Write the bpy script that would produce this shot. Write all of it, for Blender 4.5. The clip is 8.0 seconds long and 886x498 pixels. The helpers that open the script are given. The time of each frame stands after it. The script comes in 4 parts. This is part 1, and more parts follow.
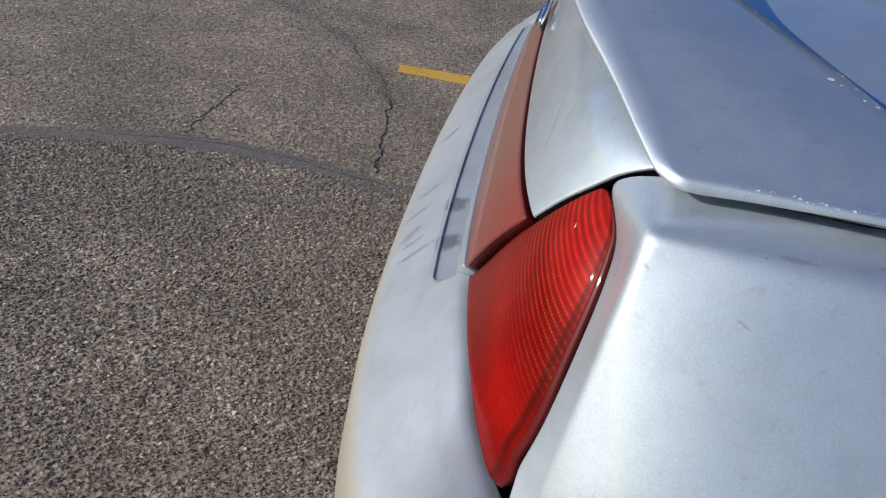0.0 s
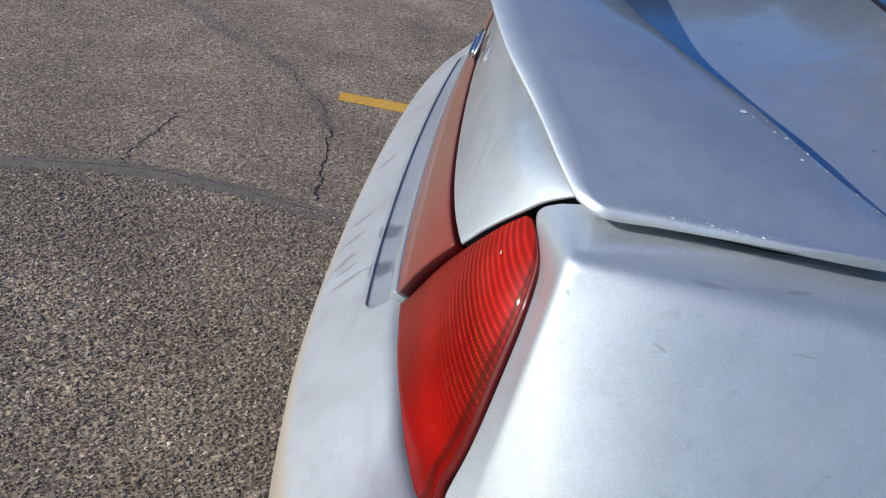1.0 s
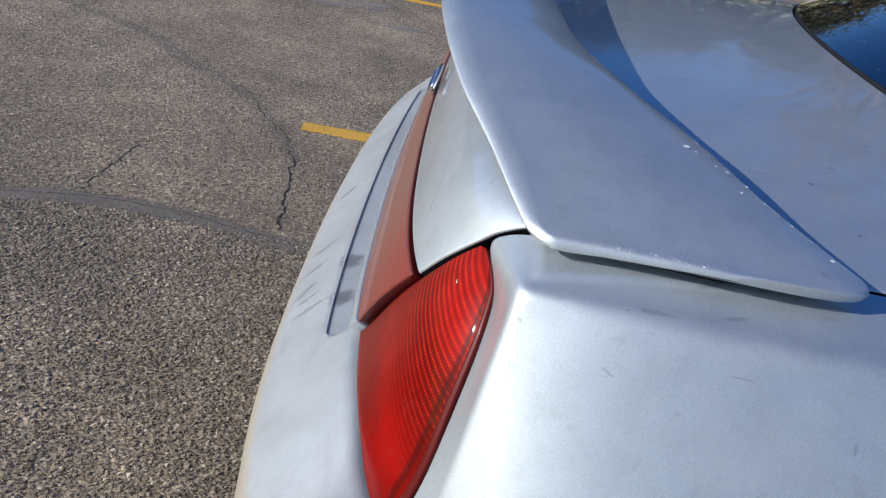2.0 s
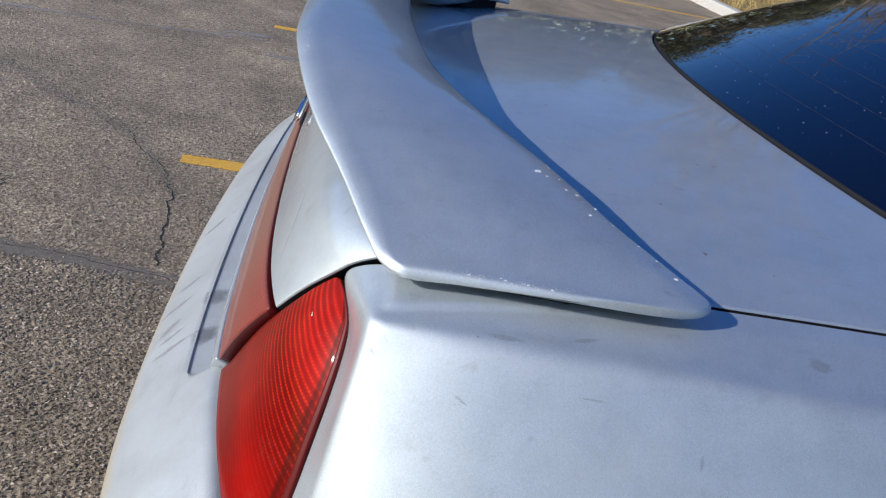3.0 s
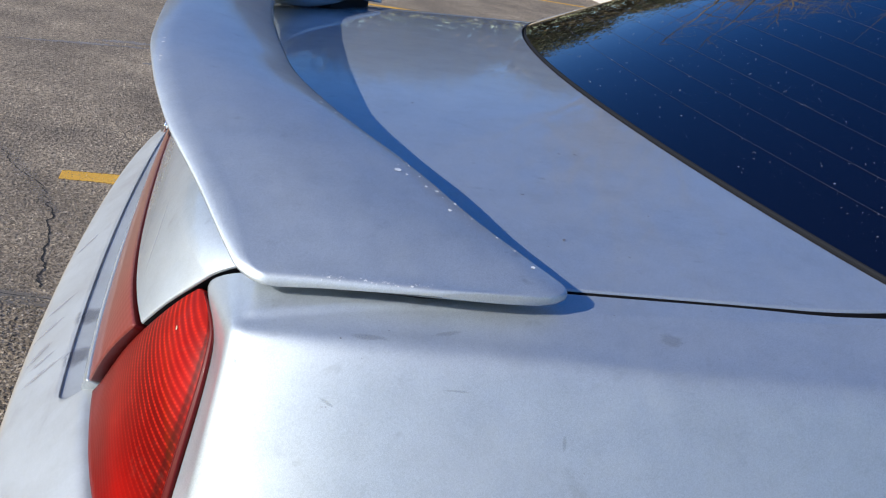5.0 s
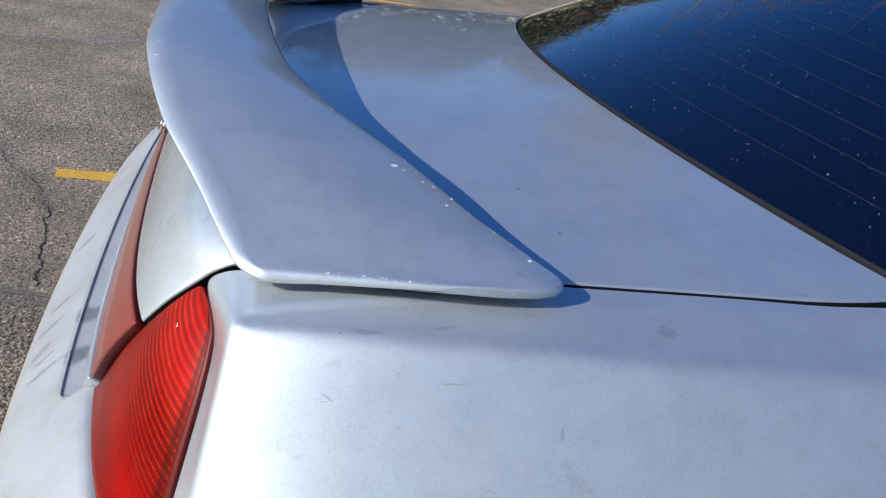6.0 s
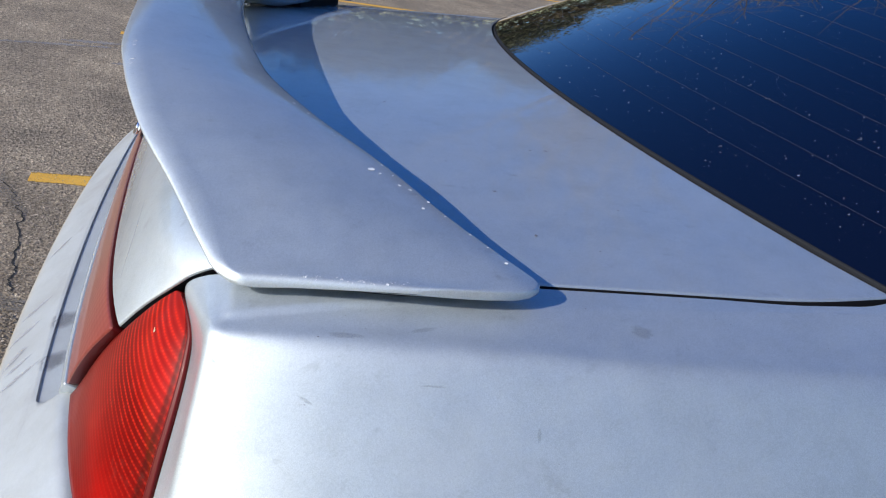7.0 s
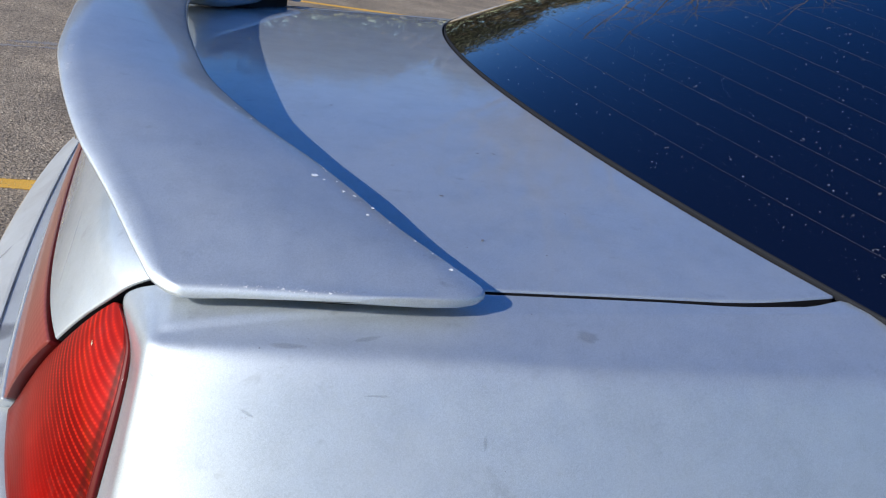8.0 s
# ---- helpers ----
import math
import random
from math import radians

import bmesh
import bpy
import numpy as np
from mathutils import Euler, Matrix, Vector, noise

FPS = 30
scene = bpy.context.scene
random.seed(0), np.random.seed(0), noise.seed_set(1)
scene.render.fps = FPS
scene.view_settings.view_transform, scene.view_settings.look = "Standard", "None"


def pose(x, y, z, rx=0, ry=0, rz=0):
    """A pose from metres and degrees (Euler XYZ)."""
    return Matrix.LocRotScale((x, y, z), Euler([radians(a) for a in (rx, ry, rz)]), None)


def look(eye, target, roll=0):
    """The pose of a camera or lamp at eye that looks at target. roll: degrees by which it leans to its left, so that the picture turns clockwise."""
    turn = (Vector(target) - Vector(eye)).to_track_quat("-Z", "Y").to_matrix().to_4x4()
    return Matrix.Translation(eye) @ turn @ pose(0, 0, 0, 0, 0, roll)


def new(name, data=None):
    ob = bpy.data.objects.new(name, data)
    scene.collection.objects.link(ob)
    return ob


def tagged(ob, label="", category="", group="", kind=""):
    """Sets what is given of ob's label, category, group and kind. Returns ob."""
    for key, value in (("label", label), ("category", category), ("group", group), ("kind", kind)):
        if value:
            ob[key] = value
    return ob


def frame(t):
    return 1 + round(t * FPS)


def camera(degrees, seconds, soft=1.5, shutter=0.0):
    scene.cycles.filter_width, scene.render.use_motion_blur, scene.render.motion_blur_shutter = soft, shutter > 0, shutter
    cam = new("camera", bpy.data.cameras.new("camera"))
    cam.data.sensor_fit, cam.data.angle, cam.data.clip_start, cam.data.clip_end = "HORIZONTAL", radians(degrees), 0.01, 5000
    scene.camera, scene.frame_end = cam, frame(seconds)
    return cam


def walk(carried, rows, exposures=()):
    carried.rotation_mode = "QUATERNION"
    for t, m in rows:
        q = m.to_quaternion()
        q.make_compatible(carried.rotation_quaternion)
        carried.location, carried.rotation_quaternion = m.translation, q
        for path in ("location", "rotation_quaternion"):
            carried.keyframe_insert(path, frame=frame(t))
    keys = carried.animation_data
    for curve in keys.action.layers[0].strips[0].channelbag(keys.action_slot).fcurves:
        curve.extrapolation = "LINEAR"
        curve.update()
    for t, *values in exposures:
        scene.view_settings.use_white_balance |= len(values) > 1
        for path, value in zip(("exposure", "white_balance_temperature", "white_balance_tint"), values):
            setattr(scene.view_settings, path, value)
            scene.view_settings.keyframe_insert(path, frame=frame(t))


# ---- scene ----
from mathutils.bvhtree import BVHTree

# ---------------------------------------------------------------- camera
cam = camera(52.2, 8.0, soft=1.15)
EXPOSURE = 0.0
ROWS = [
    (0.0, 0.2420, -1.1703, 1.2291, 5.469, -30.651, 9.309),
    (0.5, 0.2538, -1.1713, 1.2320, 3.161, -29.427, 10.177),
    (1.0, 0.2542, -1.1772, 1.2353, 1.818, -28.326, 10.877),
    (1.2, 0.2535, -1.1829, 1.2385, 1.300, -27.919, 10.956),
    (2.3, 0.2620, -1.1980, 1.2496, -1.598, -25.285, 11.973),
    (2.5, 0.2646, -1.1946, 1.2503, -2.901, -24.656, 12.086),
    (3.0, 0.2892, -1.1874, 1.2519, -7.033, -23.068, 12.415),
    (3.5, 0.3125, -1.1863, 1.2559, -10.972, -21.907, 12.387),
    (4.0, 0.3172, -1.1931, 1.2608, -13.206, -21.583, 12.177),
    (4.5, 0.3178, -1.1952, 1.2623, -13.535, -21.890, 11.511),
    (4.7, 0.3179, -1.1950, 1.2609, -13.508, -21.883, 11.346),
    (5.8, 0.3170, -1.2001, 1.2645, -13.628, -22.428, 10.403),
    (6.0, 0.3159, -1.2011, 1.2648, -13.810, -22.359, 10.514),
    (6.5, 0.3152, -1.2029, 1.2659, -14.394, -22.232, 10.547),
    (7.0, 0.3154, -1.2048, 1.2671, -15.281, -21.982, 10.671),
    (7.5, 0.3167, -1.2057, 1.2677, -16.532, -21.638, 10.883),
    (8.0, 0.3268, -1.1989, 1.2715, -18.040, -21.562, 10.933),
]


def camera_pose(x, y, z, yaw, pitch, roll):
    return pose(x, y, z, 90 + pitch, 0, yaw) @ pose(0, 0, 0, 0, 0, roll)


walk(cam, [(t, camera_pose(*row)) for t, *row in ROWS], exposures=((0.0, EXPOSURE - 0.30), (0.5, EXPOSURE - 0.20), (1.2, EXPOSURE - 0.16), (2.4, EXPOSURE - 0.10), (3.5, EXPOSURE + 0.0), (8.0, EXPOSURE + 0.13)))

# ---------------------------------------------------------------- light
SUN_ELEVATION, SUN_AZIMUTH = radians(25), radians(197)   # azimuth counted from +x towards +y
to_sun = Vector((math.cos(SUN_ELEVATION) * math.cos(SUN_AZIMUTH), math.cos(SUN_ELEVATION) * math.sin(SUN_AZIMUTH), math.sin(SUN_ELEVATION)))
world = bpy.data.worlds.new("world")
scene.world = world
world.use_nodes = True
sky = world.node_tree.nodes.new("ShaderNodeTexSky")
sky.sky_type, sky.sun_disc = "NISHITA", False
sky.sun_elevation, sky.sun_rotation = SUN_ELEVATION, math.pi / 2 - SUN_AZIMUTH
sky.air_density, sky.dust_density, sky.ozone_density = 1.0, 0.5, 2.0
back = world.node_tree.nodes["Background"]
deep = world.node_tree.nodes.new("ShaderNodeHueSaturation")
deep.inputs["Saturation"].default_value = 1.42
deep.inputs["Hue"].default_value = 0.518
world.node_tree.links.new(sky.outputs[0], deep.inputs["Color"])
world.node_tree.links.new(deep.outputs[0], back.inputs[0])
back.inputs[1].default_value = 0.142
sun = new("sun", bpy.data.lights.new("sun", "SUN"))
sun.data.energy, sun.data.angle, sun.data.color = 5.0, radians(0.55), (1.0, 0.97, 0.92)
sun.matrix_world = look(to_sun * 60, (0, 0, 0))


# ---------------------------------------------------------------- materials
def material(name, color, rough=0.5, metal=0.0, coat=0.0, coat_rough=0.03, spec=0.5):
    mat = bpy.data.materials.new(name)
    mat.use_nodes = True
    b = mat.node_tree.nodes["Principled BSDF"]
    b.inputs["Base Color"].default_value = (*color, 1)
    b.inputs["Roughness"].default_value = rough
    b.inputs["Metallic"].default_value = metal
    b.inputs["Coat Weight"].default_value = coat
    b.inputs["Coat Roughness"].default_value = coat_rough
    b.inputs["Specular IOR Level"].default_value = spec
    return mat


def node(mat, kind, **values):
    n = mat.node_tree.nodes.new(kind)
    for key, value in values.items():
        n.inputs[key.replace("_", " ")].default_value = value
    return n


def join(mat, a, out, b, socket):
    mat.node_tree.links.new(a.outputs[out], b.inputs[socket])


def coords(mat, scale=(1, 1, 1)):
    c = mat.node_tree.nodes.new("ShaderNodeTexCoord")
    m = node(mat, "ShaderNodeMapping", Scale=scale)
    join(mat, c, "Object", m, "Vector")
    return m


def noise_tex(mat, at, scale, detail=4.0, rough=0.55):
    n = node(mat, "ShaderNodeTexNoise", Scale=scale, Detail=detail, Roughness=rough)
    join(mat, at, "Vector", n, "Vector")
    return n


def ramp(mat, source, out, stops):
    r = mat.node_tree.nodes.new("ShaderNodeValToRGB")
    e = r.color_ramp.elements
    while len(e) < len(stops):
        e.new(0.5)
    for el, (p, c) in zip(e, stops):
        el.position, el.color = p, (*c, 1) if len(c) == 3 else c
    join(mat, source, out, r, "Fac")
    return r


def mixed(mat, fac, fout, a, b):
    """A colour mix; a and b are (node, output) or a colour."""
    m = mat.node_tree.nodes.new("ShaderNodeMix")
    m.data_type = "RGBA"
    if fac is None:
        m.inputs[0].default_value = fout
    else:
        join(mat, fac, fout, m, 0)
    for side, socket in ((a, 6), (b, 7)):
        if isinstance(side[0], float):
            m.inputs[socket].default_value = (*side, 1)
        else:
            join(mat, side[0], side[1], m, socket)
    return m


def bumped(mat, source, out, strength, distance, socket="Normal", after=None):
    b = node(mat, "ShaderNodeBump", Strength=strength, Distance=distance)
    join(mat, source, out, b, "Height")
    if after is not None:
        join(mat, after, "Normal", b, "Normal")
    join(mat, b, "Normal", mat.node_tree.nodes["Principled BSDF"], socket)
    return b


def principled(mat):
    return mat.node_tree.nodes["Principled BSDF"]


def silver_paint(name, dust=0.25, road=False):
    """Old silver metallic paint: flakes, faint orange peel, dust and water marks under a clear coat."""
    mat = material(name, (0.5, 0.52, 0.56), 0.46, 0.6, 0.3 if road else 1.0, 0.03)
    principled(mat).inputs["Coat IOR"].default_value = 1.55
    p = principled(mat)
    at = coords(mat)
    flakes = node(mat, "ShaderNodeTexVoronoi", Scale=2000.0)
    join(mat, at, "Vector", flakes, "Vector")
    blotch = noise_tex(mat, at, 9.0, 6.0, 0.6)
    fine = noise_tex(mat, at, 55.0, 5.0, 0.65)
    flake_colour = ramp(mat, flakes, "Color", ((0.1, (0.465, 0.515, 0.548)), (0.9, (0.595, 0.65, 0.685))))
    dusty = ramp(mat, blotch, "Fac", ((0.42, (0.55 * dust,) * 3 if road else (0, 0, 0)), (0.75, (dust, dust, dust))))
    clouds = noise_tex(mat, at, 21.0, 9.0, 0.72)
    haze = ramp(mat, clouds, "Fac", ((0.30, (0.90, 0.895, 0.89)), (0.5, (0.985, 0.985, 0.985)), (0.70, (1.04, 1.04, 1.04))))
    clouded = mixed(mat, None, 1.0, (flake_colour, "Color"), (haze, "Color"))
    clouded.blend_type = "MULTIPLY"
    base = mixed(mat, dusty, "Color", (clouded, 2), (0.235, 0.232, 0.226) if road else (0.47, 0.46, 0.44))
    smudge = noise_tex(mat, coords(mat, (1.0, 1.5, 1.0)), 34.0, 7.0, 0.62)
    print_fac = ramp(mat, smudge, "Fac", ((0.63, (0, 0, 0)), (0.74, (0.34,) * 3)))
    base = mixed(mat, print_fac, "Color", (base, 2), (0.27, 0.27, 0.28))
    if road:
        parts = mat.node_tree.nodes.new("ShaderNodeSeparateXYZ")
        join(mat, at, "Vector", parts, "Vector")
        streak = noise_tex(mat, coords(mat, (1, 3, 0.6)), 14.0, 6.0, 0.7)
        low = node(mat, "ShaderNodeMath")
        low.operation = "MULTIPLY_ADD"
        low.inputs[1].default_value = 0.014
        join(mat, streak, "Fac", low, 0)
        join(mat, parts, "Z", low, 2)
        film = ramp(mat, low, "Value", ((0.706, (0.9,) * 3), (0.714, (0.0,) * 3)))
        smear = noise_tex(mat, coords(mat, (5, 1, 2)), 9.0, 7.0, 0.7)
        grey = ramp(mat, smear, "Fac", ((0.56, (0, 0, 0)), (0.72, (0.5,) * 3)))
        base = mixed(mat, grey, "Color", (base, 2), (0.27, 0.27, 0.29))
        base = mixed(mat, film, "Color", (base, 2), (0.42, 0.37, 0.29))
    join(mat, base, 2, p, "Base Color")
    metal = ramp(mat, dusty, "Color", ((0.0, (0.40 if road else 0.79,) * 3), (1.0, (0.05 if road else 0.45,) * 3)))
    join(mat, metal, "Color", p, "Metallic")
    rough = ramp(mat, fine, "Fac", ((0.3, (0.54,) * 3), (0.75, (0.61,) * 3)))
    join(mat, rough, "Color", p, "Roughness")
    crough = ramp(mat, blotch, "Fac", ((0.35, (0.03,) * 3), (0.8, (0.085,) * 3)))
    join(mat, crough, "Color", p, "Coat Roughness")
    bumped(mat, flakes, "Color", 0.12, 0.0003)
    return mat


PAINT = silver_paint("silver_paint")
BUMPER_PAINT = silver_paint("dusty_bumper_paint", 0.75, True)
# Put on the panels' flanges as painted shade inside the seams.
BLACK = material("flat_black", (0.008, 0.008, 0.010), 0.8, spec=0.2)
SEAL = material("weathered_rubber", (0.013, 0.014, 0.017), 0.75, spec=0.12)
CHROME = material("chrome", (0.82, 0.83, 0.85), 0.08, 1.0)
TYRE = material("tyre_rubber", (0.02, 0.02, 0.02), 0.85)
DARK = material("dark_trim", (0.02, 0.021, 0.024), 0.6)
ALLOY = material("alloy", (0.6, 0.61, 0.63), 0.3, 0.9)


def lens_material(name, deep, bright, ribs, relief):
    """Red lamp plastic: fine moulded ribs under a smooth clear surface, a little faded, a tan grazing reflection
    painted towards the middle.
    """
    mat = material(name, deep, 0.45, 0.0, 0.3, 0.06, 0.25)
    p = principled(mat)
    at = coords(mat)
    fade = noise_tex(mat, at, 11.0, 5.0)
    wave = node(mat, "ShaderNodeTexWave", Scale=ribs, Distortion=0.0, Detail=0.0)
    wave.bands_direction = "Y"
    join(mat, at, "Vector", wave, "Vector")
    cross = node(mat, "ShaderNodeTexWave", Scale=ribs * 2.2, Distortion=0.0, Detail=0.0)
    cross.bands_direction = "Z"
    join(mat, at, "Vector", cross, "Vector")
    tone = ramp(mat, fade, "Fac", ((0.3, deep), (0.75, bright)))
    split = mat.node_tree.nodes.new("ShaderNodeSeparateXYZ")
    join(mat, at, "Vector", split, "Vector")
    wide = node(mat, "ShaderNodeMath")
    wide.operation = "ABSOLUTE"
    join(mat, split, "Y", wide, 0)
    # Tan towards the middle stands in for a grazing reflection.
    tan = ramp(mat, wide, "Value", ((0.34, (0.9,) * 3), (0.56, (0.12,) * 3)))
    tone = mixed(mat, tan, "Color", (tone, "Color"), (0.20, 0.105, 0.078))
    line_fac = ramp(mat, wave, "Fac", ((0.55, (0, 0, 0)), (0.95, (0.12, 0.12, 0.12))))
    lines = mixed(mat, line_fac, "Color", (tone, 2), tuple(0.45 * c for c in deep))
    join(mat, lines, 2, p, "Base Color")
    both = mixed(mat, None, 0.35, (wave, "Color"), (cross, "Color"))
    bumped(mat, both, 2, relief, 0.0012)
    return mat


STRIP = lens_material("faded_red_lens", (0.19, 0.016, 0.011), (0.27, 0.032, 0.022), 30.0, 0.12)


def math_node(mat, operation, *sources):
    """A maths node; each source is a number or (node, output)."""
    n = mat.node_tree.nodes.new("ShaderNodeMath")
    n.operation = operation
    for k, source in enumerate(sources):
        if isinstance(source, (int, float)):
            n.inputs[k].default_value = source
        else:
            join(mat, source[0], source[1], n, k)
    return n


def times(mat, *colours):
    """The product of several grey masks, each (node, output)."""
    out = colours[0]
    for c in colours[1:]:
        m = mixed(mat, None, 1.0, out, c)
        m.blend_type = "MULTIPLY"
        out = (m, 2)
    return out


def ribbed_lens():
    """Lamp lens: slanting rows of small moulded prisms, the reflector's glow painted in: bright at the outer end, dull
    at the inner.
    """
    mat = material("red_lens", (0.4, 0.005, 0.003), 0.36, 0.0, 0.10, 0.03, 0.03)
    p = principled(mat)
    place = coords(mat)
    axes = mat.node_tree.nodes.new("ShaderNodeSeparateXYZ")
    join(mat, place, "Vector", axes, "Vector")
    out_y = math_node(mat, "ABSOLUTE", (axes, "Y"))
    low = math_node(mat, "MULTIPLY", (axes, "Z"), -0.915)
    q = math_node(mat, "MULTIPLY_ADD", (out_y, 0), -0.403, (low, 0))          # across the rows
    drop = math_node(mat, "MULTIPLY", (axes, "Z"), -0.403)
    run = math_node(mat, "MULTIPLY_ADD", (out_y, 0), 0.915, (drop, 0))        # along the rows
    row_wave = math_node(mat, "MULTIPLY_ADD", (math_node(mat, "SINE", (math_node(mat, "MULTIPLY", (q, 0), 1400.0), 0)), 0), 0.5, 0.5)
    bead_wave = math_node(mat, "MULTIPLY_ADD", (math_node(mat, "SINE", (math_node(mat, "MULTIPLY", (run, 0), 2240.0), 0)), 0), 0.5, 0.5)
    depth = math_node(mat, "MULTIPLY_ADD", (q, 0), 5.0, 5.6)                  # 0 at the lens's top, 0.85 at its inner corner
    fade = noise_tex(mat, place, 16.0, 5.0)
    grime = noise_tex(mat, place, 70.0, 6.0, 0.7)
    # The reflector's glow from behind, painted as brighter red towards the outer top.
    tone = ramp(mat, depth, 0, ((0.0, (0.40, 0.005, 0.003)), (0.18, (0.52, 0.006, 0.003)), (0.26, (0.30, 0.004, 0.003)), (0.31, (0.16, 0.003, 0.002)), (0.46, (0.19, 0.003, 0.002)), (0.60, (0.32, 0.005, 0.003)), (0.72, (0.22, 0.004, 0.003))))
    # The painted glow dies away to a dull haze at the inner end.
    inner_dull = ramp(mat, out_y, 0, ((0.51, (0.85,) * 3), (0.57, (0.62,) * 3), (0.63, (0.0,) * 3)))
    tone = mixed(mat, inner_dull, "Color", (tone, "Color"), (0.175, 0.030, 0.021))
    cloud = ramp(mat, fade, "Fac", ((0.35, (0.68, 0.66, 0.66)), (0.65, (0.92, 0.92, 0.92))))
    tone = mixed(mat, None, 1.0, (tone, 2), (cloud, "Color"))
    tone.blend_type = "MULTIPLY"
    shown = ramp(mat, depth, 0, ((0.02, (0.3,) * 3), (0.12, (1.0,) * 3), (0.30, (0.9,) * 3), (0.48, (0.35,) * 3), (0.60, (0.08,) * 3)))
    # Light on the prisms, painted as dark valleys and bright crests.
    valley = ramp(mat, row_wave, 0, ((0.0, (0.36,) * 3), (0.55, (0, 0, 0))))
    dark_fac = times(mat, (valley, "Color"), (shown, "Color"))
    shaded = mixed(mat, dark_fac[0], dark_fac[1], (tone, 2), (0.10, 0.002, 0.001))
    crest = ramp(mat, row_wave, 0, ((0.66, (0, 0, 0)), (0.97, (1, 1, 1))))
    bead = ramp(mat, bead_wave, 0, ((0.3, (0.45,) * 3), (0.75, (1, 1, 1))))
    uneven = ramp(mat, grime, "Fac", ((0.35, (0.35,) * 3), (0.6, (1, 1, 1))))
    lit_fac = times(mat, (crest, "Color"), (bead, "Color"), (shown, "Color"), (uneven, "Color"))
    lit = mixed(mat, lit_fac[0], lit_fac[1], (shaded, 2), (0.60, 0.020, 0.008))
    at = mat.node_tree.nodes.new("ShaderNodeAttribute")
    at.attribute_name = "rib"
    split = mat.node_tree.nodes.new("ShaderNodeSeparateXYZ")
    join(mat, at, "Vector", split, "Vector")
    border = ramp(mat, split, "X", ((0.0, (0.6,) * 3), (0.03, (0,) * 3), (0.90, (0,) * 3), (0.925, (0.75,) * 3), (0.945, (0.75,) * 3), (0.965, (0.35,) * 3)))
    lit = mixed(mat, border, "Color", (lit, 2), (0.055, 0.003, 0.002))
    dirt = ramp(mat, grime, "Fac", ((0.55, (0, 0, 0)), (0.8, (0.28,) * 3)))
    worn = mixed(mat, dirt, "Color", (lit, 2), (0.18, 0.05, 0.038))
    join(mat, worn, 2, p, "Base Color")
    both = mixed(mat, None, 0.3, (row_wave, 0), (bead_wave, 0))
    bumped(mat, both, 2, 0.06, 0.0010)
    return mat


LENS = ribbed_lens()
RIM = material("dark_red_rim", (0.10, 0.004, 0.004), 0.45, 0.0, 0.06, 0.05, 0.15)

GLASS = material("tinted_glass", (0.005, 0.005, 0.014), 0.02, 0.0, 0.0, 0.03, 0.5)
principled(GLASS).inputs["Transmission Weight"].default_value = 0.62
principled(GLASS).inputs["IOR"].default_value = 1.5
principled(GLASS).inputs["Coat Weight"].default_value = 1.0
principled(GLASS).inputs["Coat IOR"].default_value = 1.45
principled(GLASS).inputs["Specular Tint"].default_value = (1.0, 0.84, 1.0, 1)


def asphalt():
    mat = material("asphalt", (0.13, 0.125, 0.115), 0.88)
    p = principled(mat)
    at = coords(mat)
    patch = noise_tex(mat, at, 1.7, 7.0, 0.68)
    grit = noise_tex(mat, at, 60.0, 6.0, 0.7)
    stones = node(mat, "ShaderNodeTexVoronoi", Scale=95.0)
    join(mat, at, "Vector", stones, "Vector")
    tone = ramp(mat, stones, "Color", ((0.0, (0.077, 0.063, 0.046)), (0.35, (0.164, 0.137, 0.102)), (0.8, (0.231, 0.196, 0.147)), (1.0, (0.41, 0.357, 0.275))))
    pits = ramp(mat, grit, "Fac", ((0.36, (0.30, 0.28, 0.26)), (0.52, (1, 1, 1))))
    t2 = mixed(mat, None, 1.0, (tone, "Color"), (pits, "Color"))
    t2.blend_type = "MULTIPLY"
    worn = ramp(mat, patch, "Fac", ((0.34, (1.25, 1.17, 1.09)), (0.5, (1.8, 1.69, 1.55)), (0.64, (2.35, 2.2, 2.0)), (0.73, (3.3, 3.1, 2.85))))
    t3 = mixed(mat, None, 1.0, (t2, 2), (worn, "Color"))
    t3.blend_type = "MULTIPLY"
    join(mat, t3, 2, p, "Base Color")
    deep = bumped(mat, grit, "Fac", 0.7, 0.008)
    bumped(mat, stones, "Distance", 0.7, 0.005, after=deep)
    return mat


def speckled(name, stops, scale, rough=0.9, bump=0.003):
    mat = material(name, stops[0][1], rough)
    at = coords(mat)
    n = noise_tex(mat, at, scale, 6.0, 0.65)
    big = noise_tex(mat, at, scale * 0.07, 4.0, 0.6)
    both = mixed(mat, None, 0.35, (n, "Color"), (big, "Color"))
    tone = ramp(mat, both, 2, stops)
    join(mat, tone, "Color", principled(mat), "Base Color")
    bumped(mat, n, "Fac", 0.6, bump)
    return mat


ASPHALT = asphalt()


def frayed(mat, cover=1.0, low=0.5, high=1.15, wear_scale=26.0):
    """Lets a ribbon's edges wear away unevenly: its attribute 'across' runs from 1 on the middle to 0 at the edges."""
    across = mat.node_tree.nodes.new("ShaderNodeAttribute")
    across.attribute_name = "across"
    at = coords(mat)
    wear = noise_tex(mat, at, wear_scale, 9.0, 0.8)
    total = node(mat, "ShaderNodeMath")
    join(mat, across, "Fac", total, 0)
    join(mat, wear, "Fac", total, 1)
    alpha = ramp(mat, total, "Value", ((low, (0, 0, 0)), (high, (cover,) * 3)))
    join(mat, alpha, "Color", principled(mat), "Alpha")
    return mat


